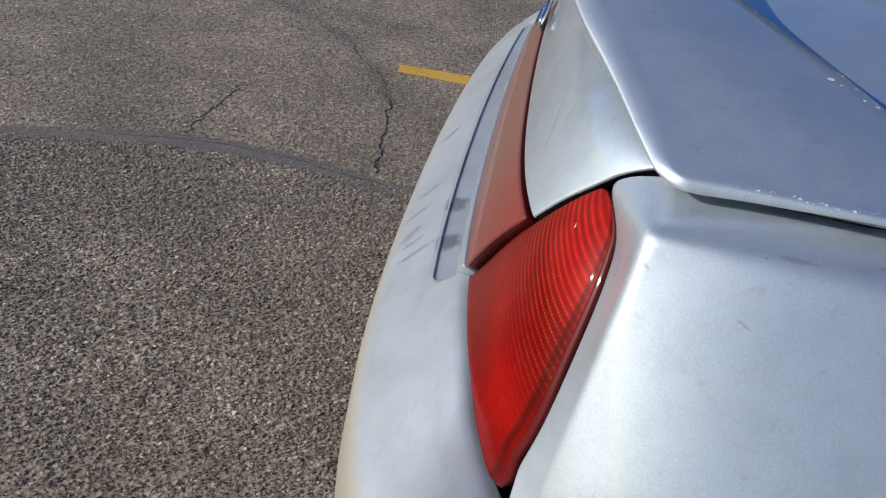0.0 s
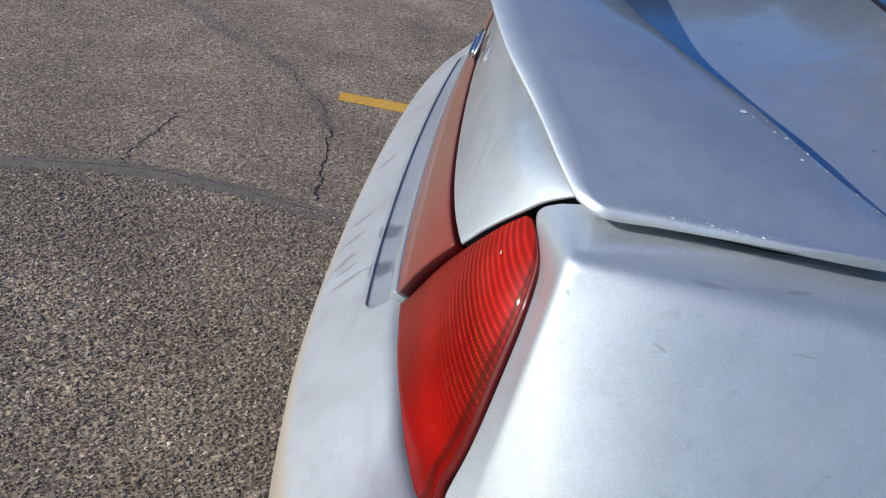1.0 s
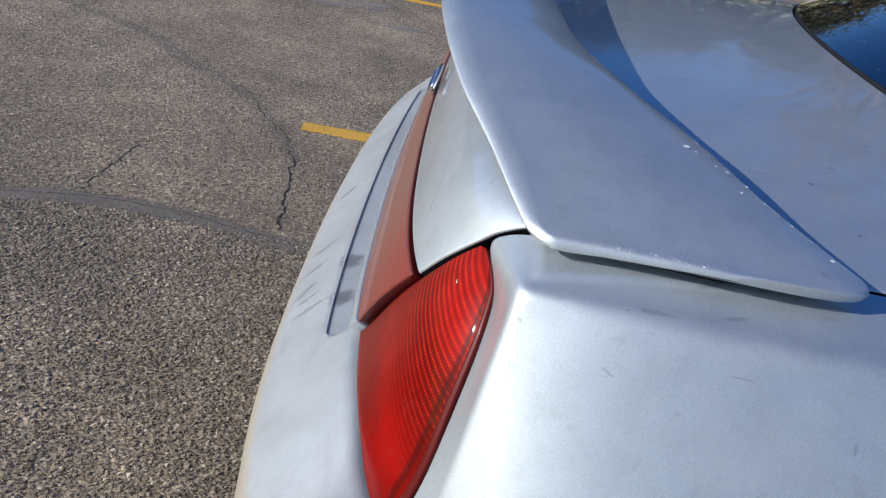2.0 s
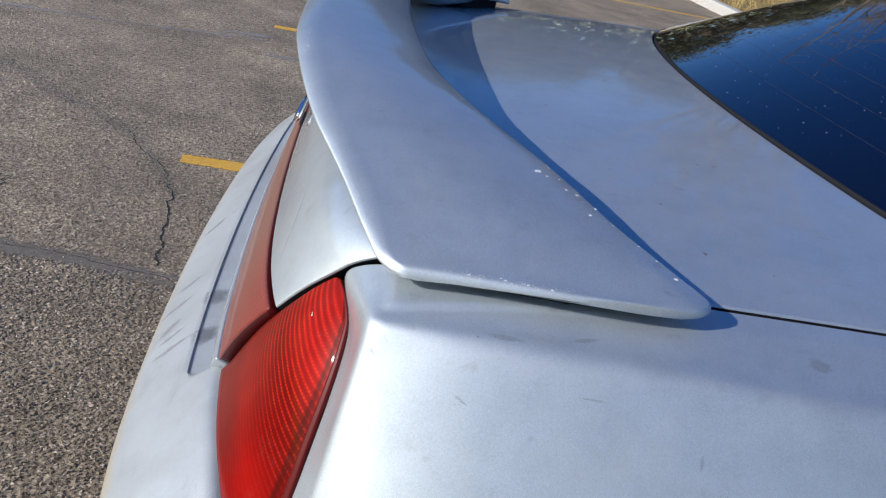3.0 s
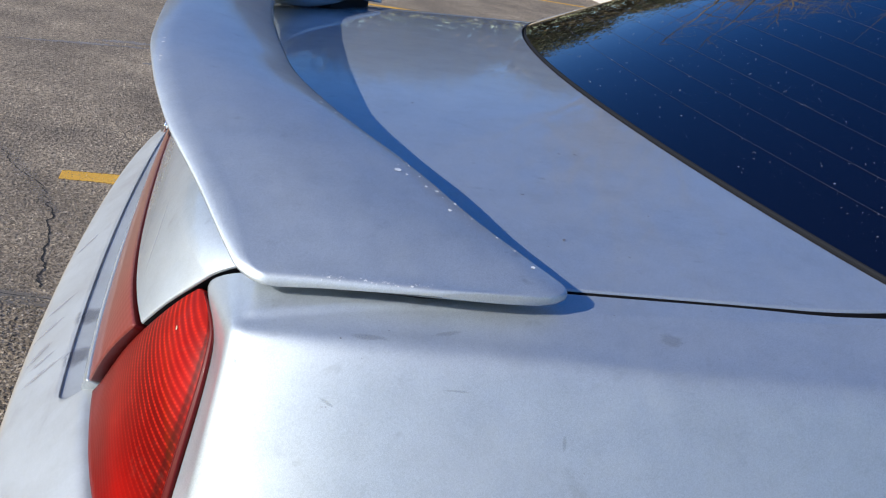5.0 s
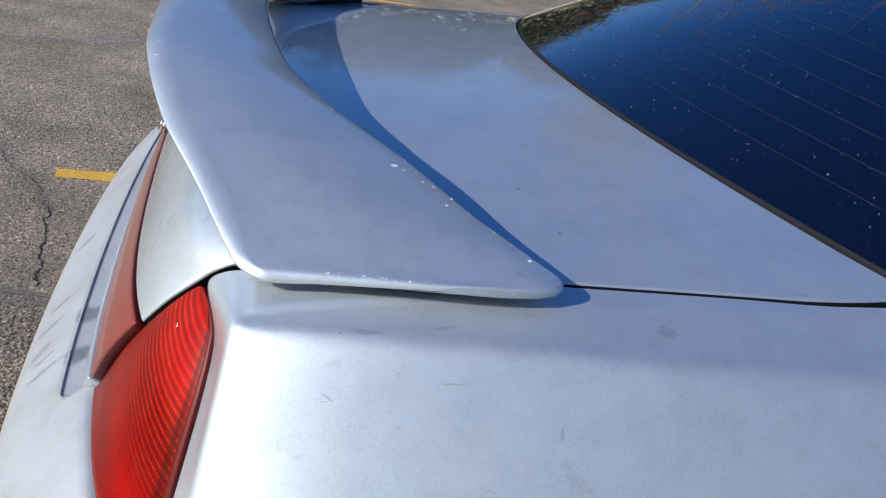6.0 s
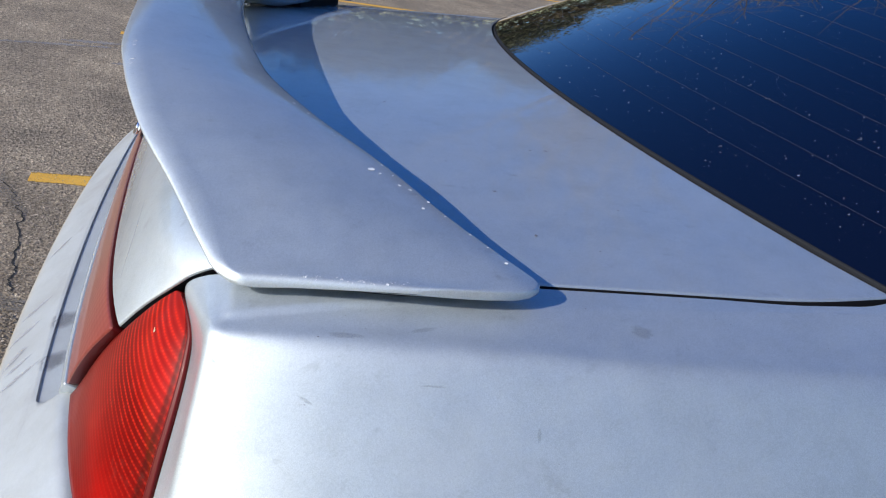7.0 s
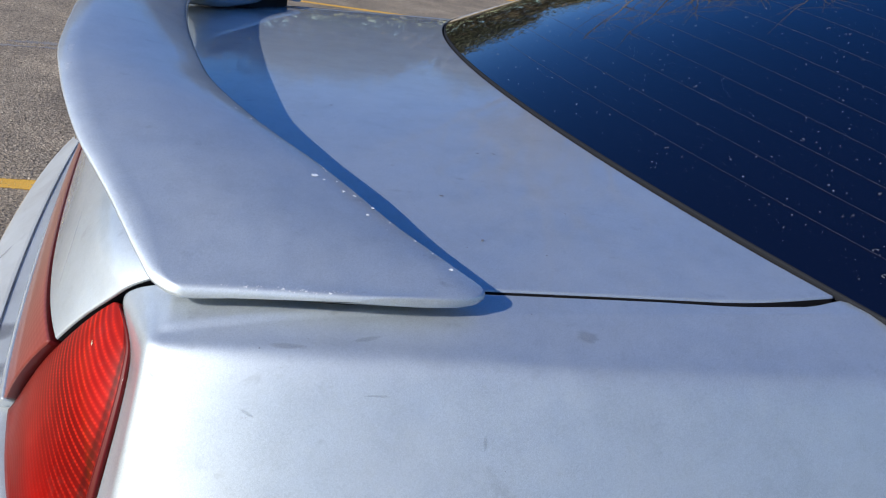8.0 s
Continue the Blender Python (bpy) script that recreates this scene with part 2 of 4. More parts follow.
TAR = frayed(speckled("crack_sealant", ((0.3, (0.115, 0.100, 0.082)), (0.65, (0.27, 0.24, 0.20))), 70.0, 0.9), 0.75)
CRACK = material("crack_shadow", (0.02, 0.018, 0.016), 0.95)
YELLOW = frayed(speckled("worn_yellow_paint", ((0.33, (0.34, 0.21, 0.07)), (0.44, (0.70, 0.38, 0.05)), (0.7, (0.82, 0.46, 0.07))), 45.0), 1.0, 0.50, 0.74, 60.0)
CHALK = frayed(speckled("faded_white_marks", ((0.4, (0.30, 0.28, 0.26)), (0.62, (0.46, 0.44, 0.42))), 14.0), 0.55)
CONCRETE = speckled("kerb_concrete", ((0.35, (0.42, 0.40, 0.37)), (0.65, (0.56, 0.54, 0.50))), 25.0)
GRASS = speckled("dry_grass_soil", ((0.3, (0.20, 0.13, 0.045)), (0.65, (0.36, 0.26, 0.10))), 20.0, 0.95, 0.02)
BLADE = speckled("dry_grass_blades", ((0.3, (0.28, 0.19, 0.06)), (0.7, (0.46, 0.34, 0.14))), 6.0)
BARK = speckled("bark", ((0.3, (0.14, 0.11, 0.085)), (0.7, (0.28, 0.23, 0.18))), 12.0, 0.95, 0.01)
DARK_BARK = speckled("dark_bark", ((0.3, (0.045, 0.035, 0.027)), (0.7, (0.10, 0.08, 0.062))), 12.0, 0.95, 0.01)
LEAF = speckled("evergreen_leaves", ((0.3, (0.04, 0.05, 0.022)), (0.7, (0.11, 0.115, 0.055))), 3.0, 0.7)


# ---------------------------------------------------------------- mesh helpers
def mesh_of(name, verts, faces, mat, smooth=True):
    me = bpy.data.meshes.new(name)
    me.from_pydata([tuple(map(float, v)) for v in verts], [], [tuple(map(int, f)) for f in faces])
    me.materials.append(mat)
    if smooth:
        me.shade_smooth()
    me.update()
    return me


def part(name, data, parent, label=""):
    ob = new(name, data)
    ob.parent = parent
    if label:
        ob["label"] = label
    return ob


def empty(name, at=(0, 0, 0)):
    ob = new(name)
    ob.location = at
    ob.empty_display_size = 0.2
    return ob


def grid_faces(nu, nv, flip=False, base=0, loop=False):
    out = []
    for i in range(nu - 1):
        for j in range(nv if loop else nv - 1):
            k = (j + 1) % nv
            f = (base + i * nv + j, base + (i + 1) * nv + j, base + (i + 1) * nv + k, base + i * nv + k)
            out.append(f[::-1] if flip else f)
    return out


def grid_normals(g):
    du, dv = np.gradient(g, axis=0), np.gradient(g, axis=1)
    n = np.cross(du, dv)
    return n / np.maximum(np.linalg.norm(n, axis=-1, keepdims=True), 1e-9)


def panel(name, g, mat, outward, depth=0.014, edge=0.0018, rim=None):
    """A sheet-metal panel from a grid of points: rounded rims and turned-in flanges all round. outward: a direction that its face looks to."""
    g = np.asarray(g, float)
    n = grid_normals(g)
    if (n.reshape(-1, 3) @ np.asarray(outward, float)).sum() < 0:
        n = -n
        flip = False
    else:
        flip = True
    flip = not flip
    nu, nv = g.shape[:2]
    verts, faces = list(g.reshape(-1, 3)), grid_faces(nu, nv, flip)
    ring = [(i, 0) for i in range(nu)] + [(nu - 1, j) for j in range(1, nv)] + [(i, nv - 1) for i in range(nu - 2, -1, -1)] + [(0, j) for j in range(nv - 2, 0, -1)]
    inner = lambda i, j: (min(max(i, 1), nu - 2), min(max(j, 1), nv - 2))
    loops = [[i * nv + j for i, j in ring]]
    for out, down in ((0.6, 0.35), (1.0, 1.0), (1.0, depth / edge)):
        row = []
        for i, j in ring:
            away = g[i, j] - g[inner(i, j)]
            away -= n[i, j] * (away @ n[i, j])
            away /= max(np.linalg.norm(away), 1e-9)
            row.append(len(verts))
            verts.append(g[i, j] + away * edge * out - n[i, j] * edge * down)
        loops.append(row)
    skin = len(faces) + 2 * len(ring)
    for a, b in zip(loops, loops[1:]):
        for k in range(len(a)):
            m = (k + 1) % len(a)
            f = (a[k], a[m], b[m], b[k])
            faces.append(f if flip else f[::-1])
    me = mesh_of(name, verts, faces, mat)
    if rim is not None:
        me.materials.append(rim)
        for poly in me.polygons[skin:]:
            poly.material_index = 1
    return me


def tube(name, path, radius, mat, sides=8, taper=None):
    """A round bar along a path."""
    path = np.asarray(path, float)
    n = len(path)
    tang = np.gradient(path, axis=0)
    tang /= np.maximum(np.linalg.norm(tang, axis=1, keepdims=True), 1e-9)
    ref = np.array((0.0, 0.0, 1.0)) if abs(tang[0][2]) < 0.9 else np.array((1.0, 0, 0))
    verts = []
    for i in range(n):
        a = np.cross(tang[i], ref)
        a /= np.linalg.norm(a)
        b = np.cross(tang[i], a)
        r = radius * (1 if taper is None else taper[i])
        verts += [path[i] + r * (math.cos(q) * a + math.sin(q) * b) for q in np.arange(sides) * (2 * math.pi / sides)]
    faces = grid_faces(n, sides, loop=True) + [tuple(range(sides)), tuple(range((n - 1) * sides, n * sides))[::-1]]
    return mesh_of(name, verts, faces, mat)


def mirrored(g):
    g = np.array(g, float)
    g[..., 1] *= -1
    return g


# ---------------------------------------------------------------- the car's shape
def smooth_curve(xs, ys):
    """A smooth curve through a few key values, as a function."""
    xs, ys = np.asarray(xs, float), np.asarray(ys, float)
    h = np.diff(xs)
    d = np.diff(ys) / h
    m = np.concatenate([[d[0]], np.where(d[:-1] * d[1:] > 0, 2 * d[:-1] * d[1:] / np.where(d[:-1] + d[1:] == 0, 1, d[:-1] + d[1:]), 0), [d[-1]]])

    def value(x):
        x = np.asarray(x, float)
        i = np.clip(np.searchsorted(xs, x) - 1, 0, len(h) - 1)
        s = (x - xs[i]) / h[i]
        inside = (2 * s**3 - 3 * s**2 + 1) * ys[i] + (s**3 - 2 * s**2 + s) * h[i] * m[i] + (3 * s**2 - 2 * s**3) * ys[i + 1] + (s**3 - s**2) * h[i] * m[i + 1]
        low, high = ys[0] + m[0] * (x - xs[0]), ys[-1] + m[-1] * (x - xs[-1])
        return np.where(x < xs[0], low, np.where(x > xs[-1], high, inside))
    return value


# The body's outline by height: half width, and how far back the tail reaches on the centre line.
XC, POWER, BOW = 0.85, 8.0, 0.05
SECTION_V = (0.0, 0.1, 0.2, 0.3, 0.45, 0.6, 0.75, 0.9, 1.0)
half_width = smooth_curve(SECTION_V, (0.660, 0.682, 0.704, 0.724, 0.770, 0.815, 0.840, 0.850, 0.835))
height = smooth_curve(SECTION_V, (0.989, 0.9868, 0.976, 0.951, 0.890, 0.800, 0.690, 0.480, 0.300))
tail = smooth_curve((0.3, 0.70, 0.785, 0.80, 0.906, 0.973, 0.99), (0.17, 0.172, 0.178, 0.184, 0.217, 0.246, 0.262))


def taper(x, v):
    """How the flanks draw in towards the tail: hardly at the deck, more below the shoulder."""
    s = np.clip(np.asarray(v, float) / 0.3, 0, 1)
    return 1 - (0.05 + 0.25 * s * s * (3 - 2 * s)) * np.maximum(0.85 - np.asarray(x, float), 0) ** 2


def rise(x):
    return 0.06 * np.clip(np.asarray(x, float) - 0.35, 0, 0.55)


def body(phi, v):
    """A point of the right-hand flank: phi 0 at the tail's centre, 1 where the corner ends, above 1 along the side."""
    phi, v = np.asarray(phi, float), np.asarray(v, float)
    z, w = height(v), half_width(v)
    a = np.clip(phi, 0, 1) * (np.pi / 2)
    c, sn = np.maximum(np.cos(a), 0) ** (2 / POWER), np.sin(a) ** (2 / POWER)
    x = XC - (XC - tail(z)) * c + BOW * c * (w * sn) ** 2 + np.maximum(phi - 1, 0)
    y = -w * taper(x, v) * sn
    return np.stack(np.broadcast_arrays(x, y, z + rise(x) * np.clip(1 - v, 0, 1)), -1)


def deck(x, y):
    return 0.99 + rise(x) + 0.03 * (1 - (np.asarray(y, float) / 0.64) ** 2)


def window_x(y):
    """Where the rear window's lower edge runs, in plan."""
    return 0.718 + 0.33 * np.asarray(y, float) ** 2


lid_half = smooth_curve((0.29, 0.323, 0.45, 0.556, 0.68, 0.77, 0.81, 0.85), (0.592, 0.602, 0.616, 0.625, 0.635, 0.643, 0.643, 0.634))
cut_half = smooth_curve((0.775, 0.797, 0.852, 0.896, 0.927, 0.958, 0.971, 0.985), (0.456, 0.469, 0.509, 0.539, 0.557, 0.576, 0.584, 0.600))


def width_at(z):
    v = np.linspace(0, 1, 400)
    return np.interp(z, height(v)[::-1], half_width(v)[::-1])


def v_at(z):
    v = np.linspace(0, 1, 600)
    return float(np.interp(-z, -height(v), v))


def tail_x(y, z):
    v, w, back = v_at(min(float(z), 0.989)), width_at(z), tail(z)
    x = back + 0.02
    for _ in range(8):
        q = np.clip(np.abs(y) / (w * taper(x, v)), 0, 0.999)
        c = (1 - q**POWER) ** (1 / POWER)
        x = XC - (XC - back) * c + BOW * c * (w * q) ** 2
    return x


def chaikin(p, times=3):
    for _ in range(times):
        q = [p[0]]
        for a, b in zip(p, p[1:]):
            q += [0.75 * a + 0.25 * b, 0.25 * a + 0.75 * b]
        p = np.array(q + [p[-1]])
    return p


def phis():
    """Steps round the corner, evenly spaced along the tail and along the side."""
    eta = np.concatenate([np.linspace(0.002, 0.80, 24), np.linspace(0.81, 0.917, 14)])
    xi = np.concatenate([np.linspace(0.917, 0.80, 14)[1:], np.linspace(0.78, 0.0, 26)])
    return np.concatenate([np.arcsin(eta ** (POWER / 2)), np.arccos(xi ** (POWER / 2))]) * 2 / np.pi


car = tagged(empty("car", (0, 0, 0)), "silver coupe with a rear wing, parked nose to the kerb", "car")


# ---- trunk lid
def lid_column(w, front_gap=0.003):
    xf = float(window_x(w * 0.634)) - front_gap
    zb = 0.985 + 0.024 * (1 - w * w)
    yb = w * 0.596
    xb = float(tail_x(yb, zb))
    pts = []
    for s in np.linspace(0, 1, 7):
        x = xf + (xb + 0.045 - xf) * s
        y = w * float(lid_half(x))
        pts.append((x, y, float(deck(x, y))))
    pts.append((xb + 0.021, w * 0.596, zb + 0.0045))
    pts.append((xb + 0.005, w * 0.594, zb + 0.0005))
    for z in (zb - 0.014, 0.958, 0.930, 0.8960 + 0.0055):
        y = w * (float(cut_half(z)) - 0.002)
        pts.append((float(tail_x(y, z)), y, z))
    return chaikin(np.array(pts), 3)


def spread(n):
    """Even steps from -1 to 1 with a few close ones at both ends, where a panel's rim turns in."""
    return np.concatenate([[-1, -0.9975, -0.994, -0.985], np.linspace(-0.97, 0.97, n), [0.985, 0.994, 0.9975, 1]])


lid_grid = np.array([lid_column(w) for w in spread(61)])
trunk_lid = part("trunk_lid", panel("trunk_lid", lid_grid, PAINT, (-0.3, 0, 1), 0.010, rim=BLACK), car, "silver trunk lid with light dust")


def tail_band(z_top, z_low, proud, trim, name, mat, rows=9, depth=0.02, edge=0.0018, bulge=0.0):
    g = []
    for w in spread(57):
        col = []
        for s in np.concatenate([[0, 0.03], np.linspace(0.07, 0.93, rows), [0.97, 1]]):
            z = z_top + (z_low - z_top) * s
            y = w * (float(cut_half(z)) - trim)
            col.append((float(tail_x(y, z)) - proud - bulge * 4 * s * (1 - s), y, z))
        g.append(col)
    return panel(name, np.array(g), mat, (-1, 0, 0.3), depth, edge, rim=RIM if mat is STRIP else None)


lid_lens = part("lid_lens", tail_band(0.8960 - 0.0005, 0.7970 + 0.003, 0.003, 0.003, "lid_lens", STRIP, depth=0.012, bulge=0.003), trunk_lid, "faded red reflector strip across the lid, a tan reflection painted on")
lid_lip = part("lid_lip", tail_band(0.7970 - 0.001, 0.7970 - 0.017, 0.004, 0.005, "lid_lip", PAINT, 5), trunk_lid)

# chrome badge at the middle of the lid
badge_path = [(0.5 * 0.09 * math.cos(a), 0.014 * math.sin(a)) for a in np.linspace(0, 2 * math.pi, 33)]
badge_ring = [(float(tail_x(y, 0.912 + z)) - 0.010, y, 0.912 + z) for y, z in badge_path]
badge = part("badge", tube("badge", badge_ring, 0.0032, CHROME, 8), trunk_lid, "oval chrome badge")
plate = [[(float(tail_x(r * y, 0.912 + r * z)) - 0.006 - 0.004 * (1 - r), r * y, 0.912 + r * z) for y, z in badge_path] for r in (0.02, 0.35, 0.7, 1.0)]
part("badge_plate", mesh_of("badge_plate", np.array(plate).reshape(-1, 3), grid_faces(4, 33), CHROME), badge)

# ---- dark shell behind the joints
v_in = np.linspace(0.0, 0.8, 30)
ph_in = phis()[::2]
shell = []
for sign in (-1, 1):
    for p in (ph_in if sign > 0 else ph_in[::-1]):
        b = body(p, v_in)
        b[:, 0] += 0.016
        b[:, 1] = -b[:, 1] - 0.016
        b[:, 2] -= 0.014
        b[:, 1] *= sign
        shell.append(b)
part("inner_shell", mesh_of("inner_shell", np.array(shell).reshape(-1, 3), grid_faces(len(shell), len(v_in)), BLACK), car, "black seam gap behind the panels")
xs = np.linspace(0.36, 1.0, 30)
under = np.array([[(x, w * (float(lid_half(min(x, 0.85))) + 0.010), float(deck(x, w * 0.63)) - 0.016) for w in np.linspace(-1, 1, 31)] for x in xs])
part("lid_channel", mesh_of("lid_channel", under.reshape(-1, 3), grid_faces(30, 31), BLACK), car)

# ---- quarter panels
WHEEL_R, ARCH = 0.315, 0.37
REAR_AXLE, FRONT_AXLE, TRACK_Y = 1.13, 3.72, 0.74
edge_keys = np.array(((0.0000, 0.1294, 0.2252, 0.2700, 0.3093, 0.3514, 0.4516, 0.5145, 0.5723, 0.6489, 0.7089), (0.5473, 0.5013, 0.4490, 0.4290, 0.4846, 0.5264, 0.5461, 0.5489, 0.5532, 0.5545, 0.5565)))
edge_phi = smooth_curve(edge_keys[0], edge_keys[1] + 0.011 * np.clip((0.29 - edge_keys[0]) / 0.04, 0, 1))


inner_v = smooth_curve((0.0000, 0.1200, 0.2090, 0.3002, 0.4108, 0.4924, 0.5607, 0.7000, 1.0000), (0.6383, 0.6263, 0.6229, 0.6324, 0.6642, 0.6841, 0.6988, 0.7288, 0.7438))


def flank_bottom(x):
    """How far down the flank's panel reaches: over the bumper, then round the wheel arch, then to the sill."""
    d = np.abs(x - REAR_AXLE)
    arch = 0.315 + np.sqrt(np.maximum(ARCH**2 - d**2, 0))
    return float(np.where(x < 0.745, 0.70, np.where(d < ARCH, np.maximum(arch, 0.29), 0.29)))


def shoulder(v):
    """How far the crisp shoulder stands over the softly rounded section: a flat shelf, then a steep flank."""
    y = half_width(v)
    flat = 0.989 - 0.10 * (y - 0.66)
    side = 0.9815 + 1.65 * (0.735 - y)
    sharp = 0.5 * (flat + side) - np.sqrt(0.25 * (flat - side) ** 2 + 0.0015**2)
    s = np.clip((v - 0.60) / 0.30, 0, 1)
    t = np.clip(v / 0.06, 0, 1)
    return (sharp - height(v)) * (1 - s * s * (3 - 2 * s)) * t


CREASE = 0.578
CORNER_TOP, CORNER_LOW = np.array((0.316, -0.669, 0.970)), np.array((0.2900, -0.724, 0.787))


def flank(phi, v):
    q = body(phi, v)
    q[2] += float(shoulder(v))
    return q


def corner(v):
    """The crease beside the lamp: over the shelf to the corner's top, then down the flank."""
    start = body(float(edge_phi(0.0)), 0.0)
    if v < 0.30:
        return start + (CORNER_TOP - start) * (v / 0.30)
    s = min((v - 0.30) / 0.36, 1.0)
    low = CORNER_TOP + (CORNER_LOW - CORNER_TOP) * s
    return low if v <= 0.66 else CORNER_LOW + (body(CREASE, v) - body(CREASE, 0.66))


def quarter_grid():
    cols = []
    rel = np.concatenate([np.linspace(0, 0.45, 44), np.linspace(0.45, 0.7, 12)[1:], np.linspace(0.7, 1, 14)[1:]])
    c0 = 0.2
    along_side = np.concatenate([np.linspace(1, 0.82, 40)[1:], np.linspace(0.82, 0, 44)[1:]])
    steps = np.concatenate([np.linspace(0, c0, 20), c0 + (1 - c0) * (1 - along_side**4), 1 + np.linspace(0.03, 1.5, 30)])
    for c in steps:
        rows = []
        phi = CREASE if c <= c0 else CREASE + (1 - CREASE) * (c - c0) / (1 - c0) if c <= 1 else 1 + (c - 1) * 0.6
        x_here = float(body(phi, 0.6)[0])
        vb = float(inner_v(phi)) - 0.014 if x_here < 0.745 else v_at(flank_bottom(x_here))
        for r in rel:
            v = 0.58 * r / 0.7 if r <= 0.7 else 0.58 + (vb - 0.58) * (r - 0.7) / 0.3
            out = corner(v)
            if c <= c0:
                q = body(float(edge_phi(v)), v)
                q = q + (out - q) * (c / c0)
            else:
                g = float(np.clip((0.95 - phi) / (0.95 - CREASE), 0, 1)) ** 1.4
                q = flank(phi, v) + (out - flank(CREASE, v)) * g
                k = float(np.clip((v - 0.25) / 0.15, 0, 1))
                q[1] -= 0.0035 * k * 4 * g * (1 - g)
            rows.append(q)
        cols.append(rows)
    g = np.array(cols)
    for _ in range(5):                                 # rounds the creases off
        g[1:60] = 0.25 * g[0:59] + 0.5 * g[1:60] + 0.25 * g[2:61]
    for _ in range(6):
        g[:, 2:60] = 0.25 * g[:, 1:59] + 0.5 * g[:, 2:60] + 0.25 * g[:, 3:61]
    full = []
    for rows in g:
        x0 = rows[0][0]
        inner_y = -(float(lid_half(x0)) + 0.0085 + 0.003 * float(np.clip((0.45 - x0) / 0.1, 0, 1))) if x0 < 0.85 else -(0.652 + 0.01 * min(x0 - 0.85, 0.4))
        top = np.array((x0, inner_y, 0.0))
        top[2] = float(deck(top[0], top[1]))
        shelf_pts = [top]
        for k in range(1, 14):
            mid = top + (rows[1] - top) * (k / 14)
            mid[2] = float(deck(mid[0], mid[1])) * (1 - k / 14) ** 0.5 + mid[2] * (1 - (1 - k / 14) ** 0.5) if k < 7 else mid[2]
            shelf_pts.append(mid)
        z = np.array([p[2] for p in shelf_pts] + [rows[1][2], rows[2][2]])
        for _ in range(12):
            z[1:-1] = 0.25 * z[:-2] + 0.5 * z[1:-1] + 0.25 * z[2:]
        for p, h in zip(shelf_pts, z):
            p[2] = h
        full.append(shelf_pts + list(rows[1:]))
    full = np.array(full)
    # a shallow pressed fold beside the wing's end
    fx, fy = full[..., 0], full[..., 1]
    step = lambda t: np.clip(t, 0, 1) ** 2 * (3 - 2 * np.clip(t, 0, 1))
    full[..., 2] += 0.0022 * step((fy + 0.6605) / 0.008) * step((fx - 0.321) / 0.011) * (1 - step((fx - 0.345) / 0.22)) * step((-0.615 - fy) / 0.02)
    return full


quarter = quarter_grid()
right_quarter = part("quarter_panel", panel("quarter_panel", quarter, PAINT, (-0.3, -0.6, 0.6), rim=BLACK), car, "silver quarter panel with scuffs and dust")
part("quarter_panel", panel("quarter_panel", mirrored(quarter), PAINT, (-0.3, 0.6, 0.6), rim=BLACK), car)


# ---- tail lamps
cut_e = np.array([(0.4160, 0.2760), (0.3253, 0.3659), (0.2555, 0.4366), (0.1816, 0.5188), (0.1200, 0.6043)])
low_e = np.array([(0.1200, 0.6043), (0.2090, 0.6099), (0.3002, 0.6194), (0.4108, 0.6512), (0.4924, 0.6711), (0.5307, 0.6638)])
side_e = np.array([(0.4190, 0.2780), (0.4756, 0.3053), (0.5174, 0.3474), (0.5371, 0.4476), (0.5399, 0.5105), (0.5442, 0.5683), (0.5455, 0.6449), (0.5307, 0.6638)])


def along(keys):
    s = np.concatenate([[0], np.cumsum(np.linalg.norm(np.diff(keys, axis=0), axis=1))])
    return smooth_curve(s / s[-1], keys[:, 0]), smooth_curve(s / s[-1], keys[:, 1])


def lamp_grid(t0, t1, rows, cols, proud, bulge=0.0):
    (lp, lv), (bp, bv), (rp, rv) = along(cut_e), along(low_e), along(side_e)
    g = []
    for s in np.linspace(0.06, 1, rows):
        line = []
        for t in np.linspace(t0, t1, cols):
            p = (1 - t) * (float(lp(s)) + 0.014) + t * float(rp(s)) + s**3 * (float(bp(t)) - (1 - t) * float(lp(1)) - t * float(rp(1)))
            v = (1 - t) * float(lv(s)) + t * float(rv(s)) + s**3 * (float(bv(t)) - (1 - t) * float(lv(1)) - t * float(rv(1)))
            line.append(body(p, v))
        g.append(line)
    g = np.array(g)
    n = grid_normals(g)
    if n[rows // 2, cols // 2] @ np.array((-1, -1, 0.2)) < 0:
        n = -n
    ss = np.linspace(0, 1, rows)[:, None, None]
    tt = np.linspace(t0, t1, cols)[None, :, None]
    return g + n * (proud + bulge * np.clip(4 * ss * (1 - ss), 0, 1) * np.clip(4 * tt * (1.02 - tt), 0, 1))


def ribbed(me, rows, cols):
    """Stores how far across and down the lens each vertex lies, for its ribs."""
    at = me.attributes.new("rib", "FLOAT_VECTOR", "POINT")
    for k in range(rows * cols):
        at.data[k].vector = ((k % cols) / (cols - 1), (k // cols) / (rows - 1), 0)


for side in (1, -1):
    fix = (lambda q: q) if side > 0 else mirrored
    out = (-0.7, -0.7 * side, 0.3)
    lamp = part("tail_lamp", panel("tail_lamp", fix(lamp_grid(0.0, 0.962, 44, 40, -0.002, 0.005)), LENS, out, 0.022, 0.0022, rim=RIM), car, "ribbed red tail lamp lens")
    ribbed(lamp.data, 44, 40)
    part("lamp_rim", panel("lamp_rim", fix(lamp_grid(0.967, 1.0, 44, 5, 0.001, 0.003)), RIM, out, 0.02, 0.0016), lamp, "dark red rim of the lamp")


# ---- bumper
def bumper_outline(phi, xr, width, n=6.2):
    a = np.clip(phi, 0, 1) * np.pi / 2
    y = -width * np.sin(a) ** (2 / n)
    return XC - (XC - xr) * np.maximum(np.cos(a), 0) ** (2 / n) + 0.078 * y * y * np.cos(a), y


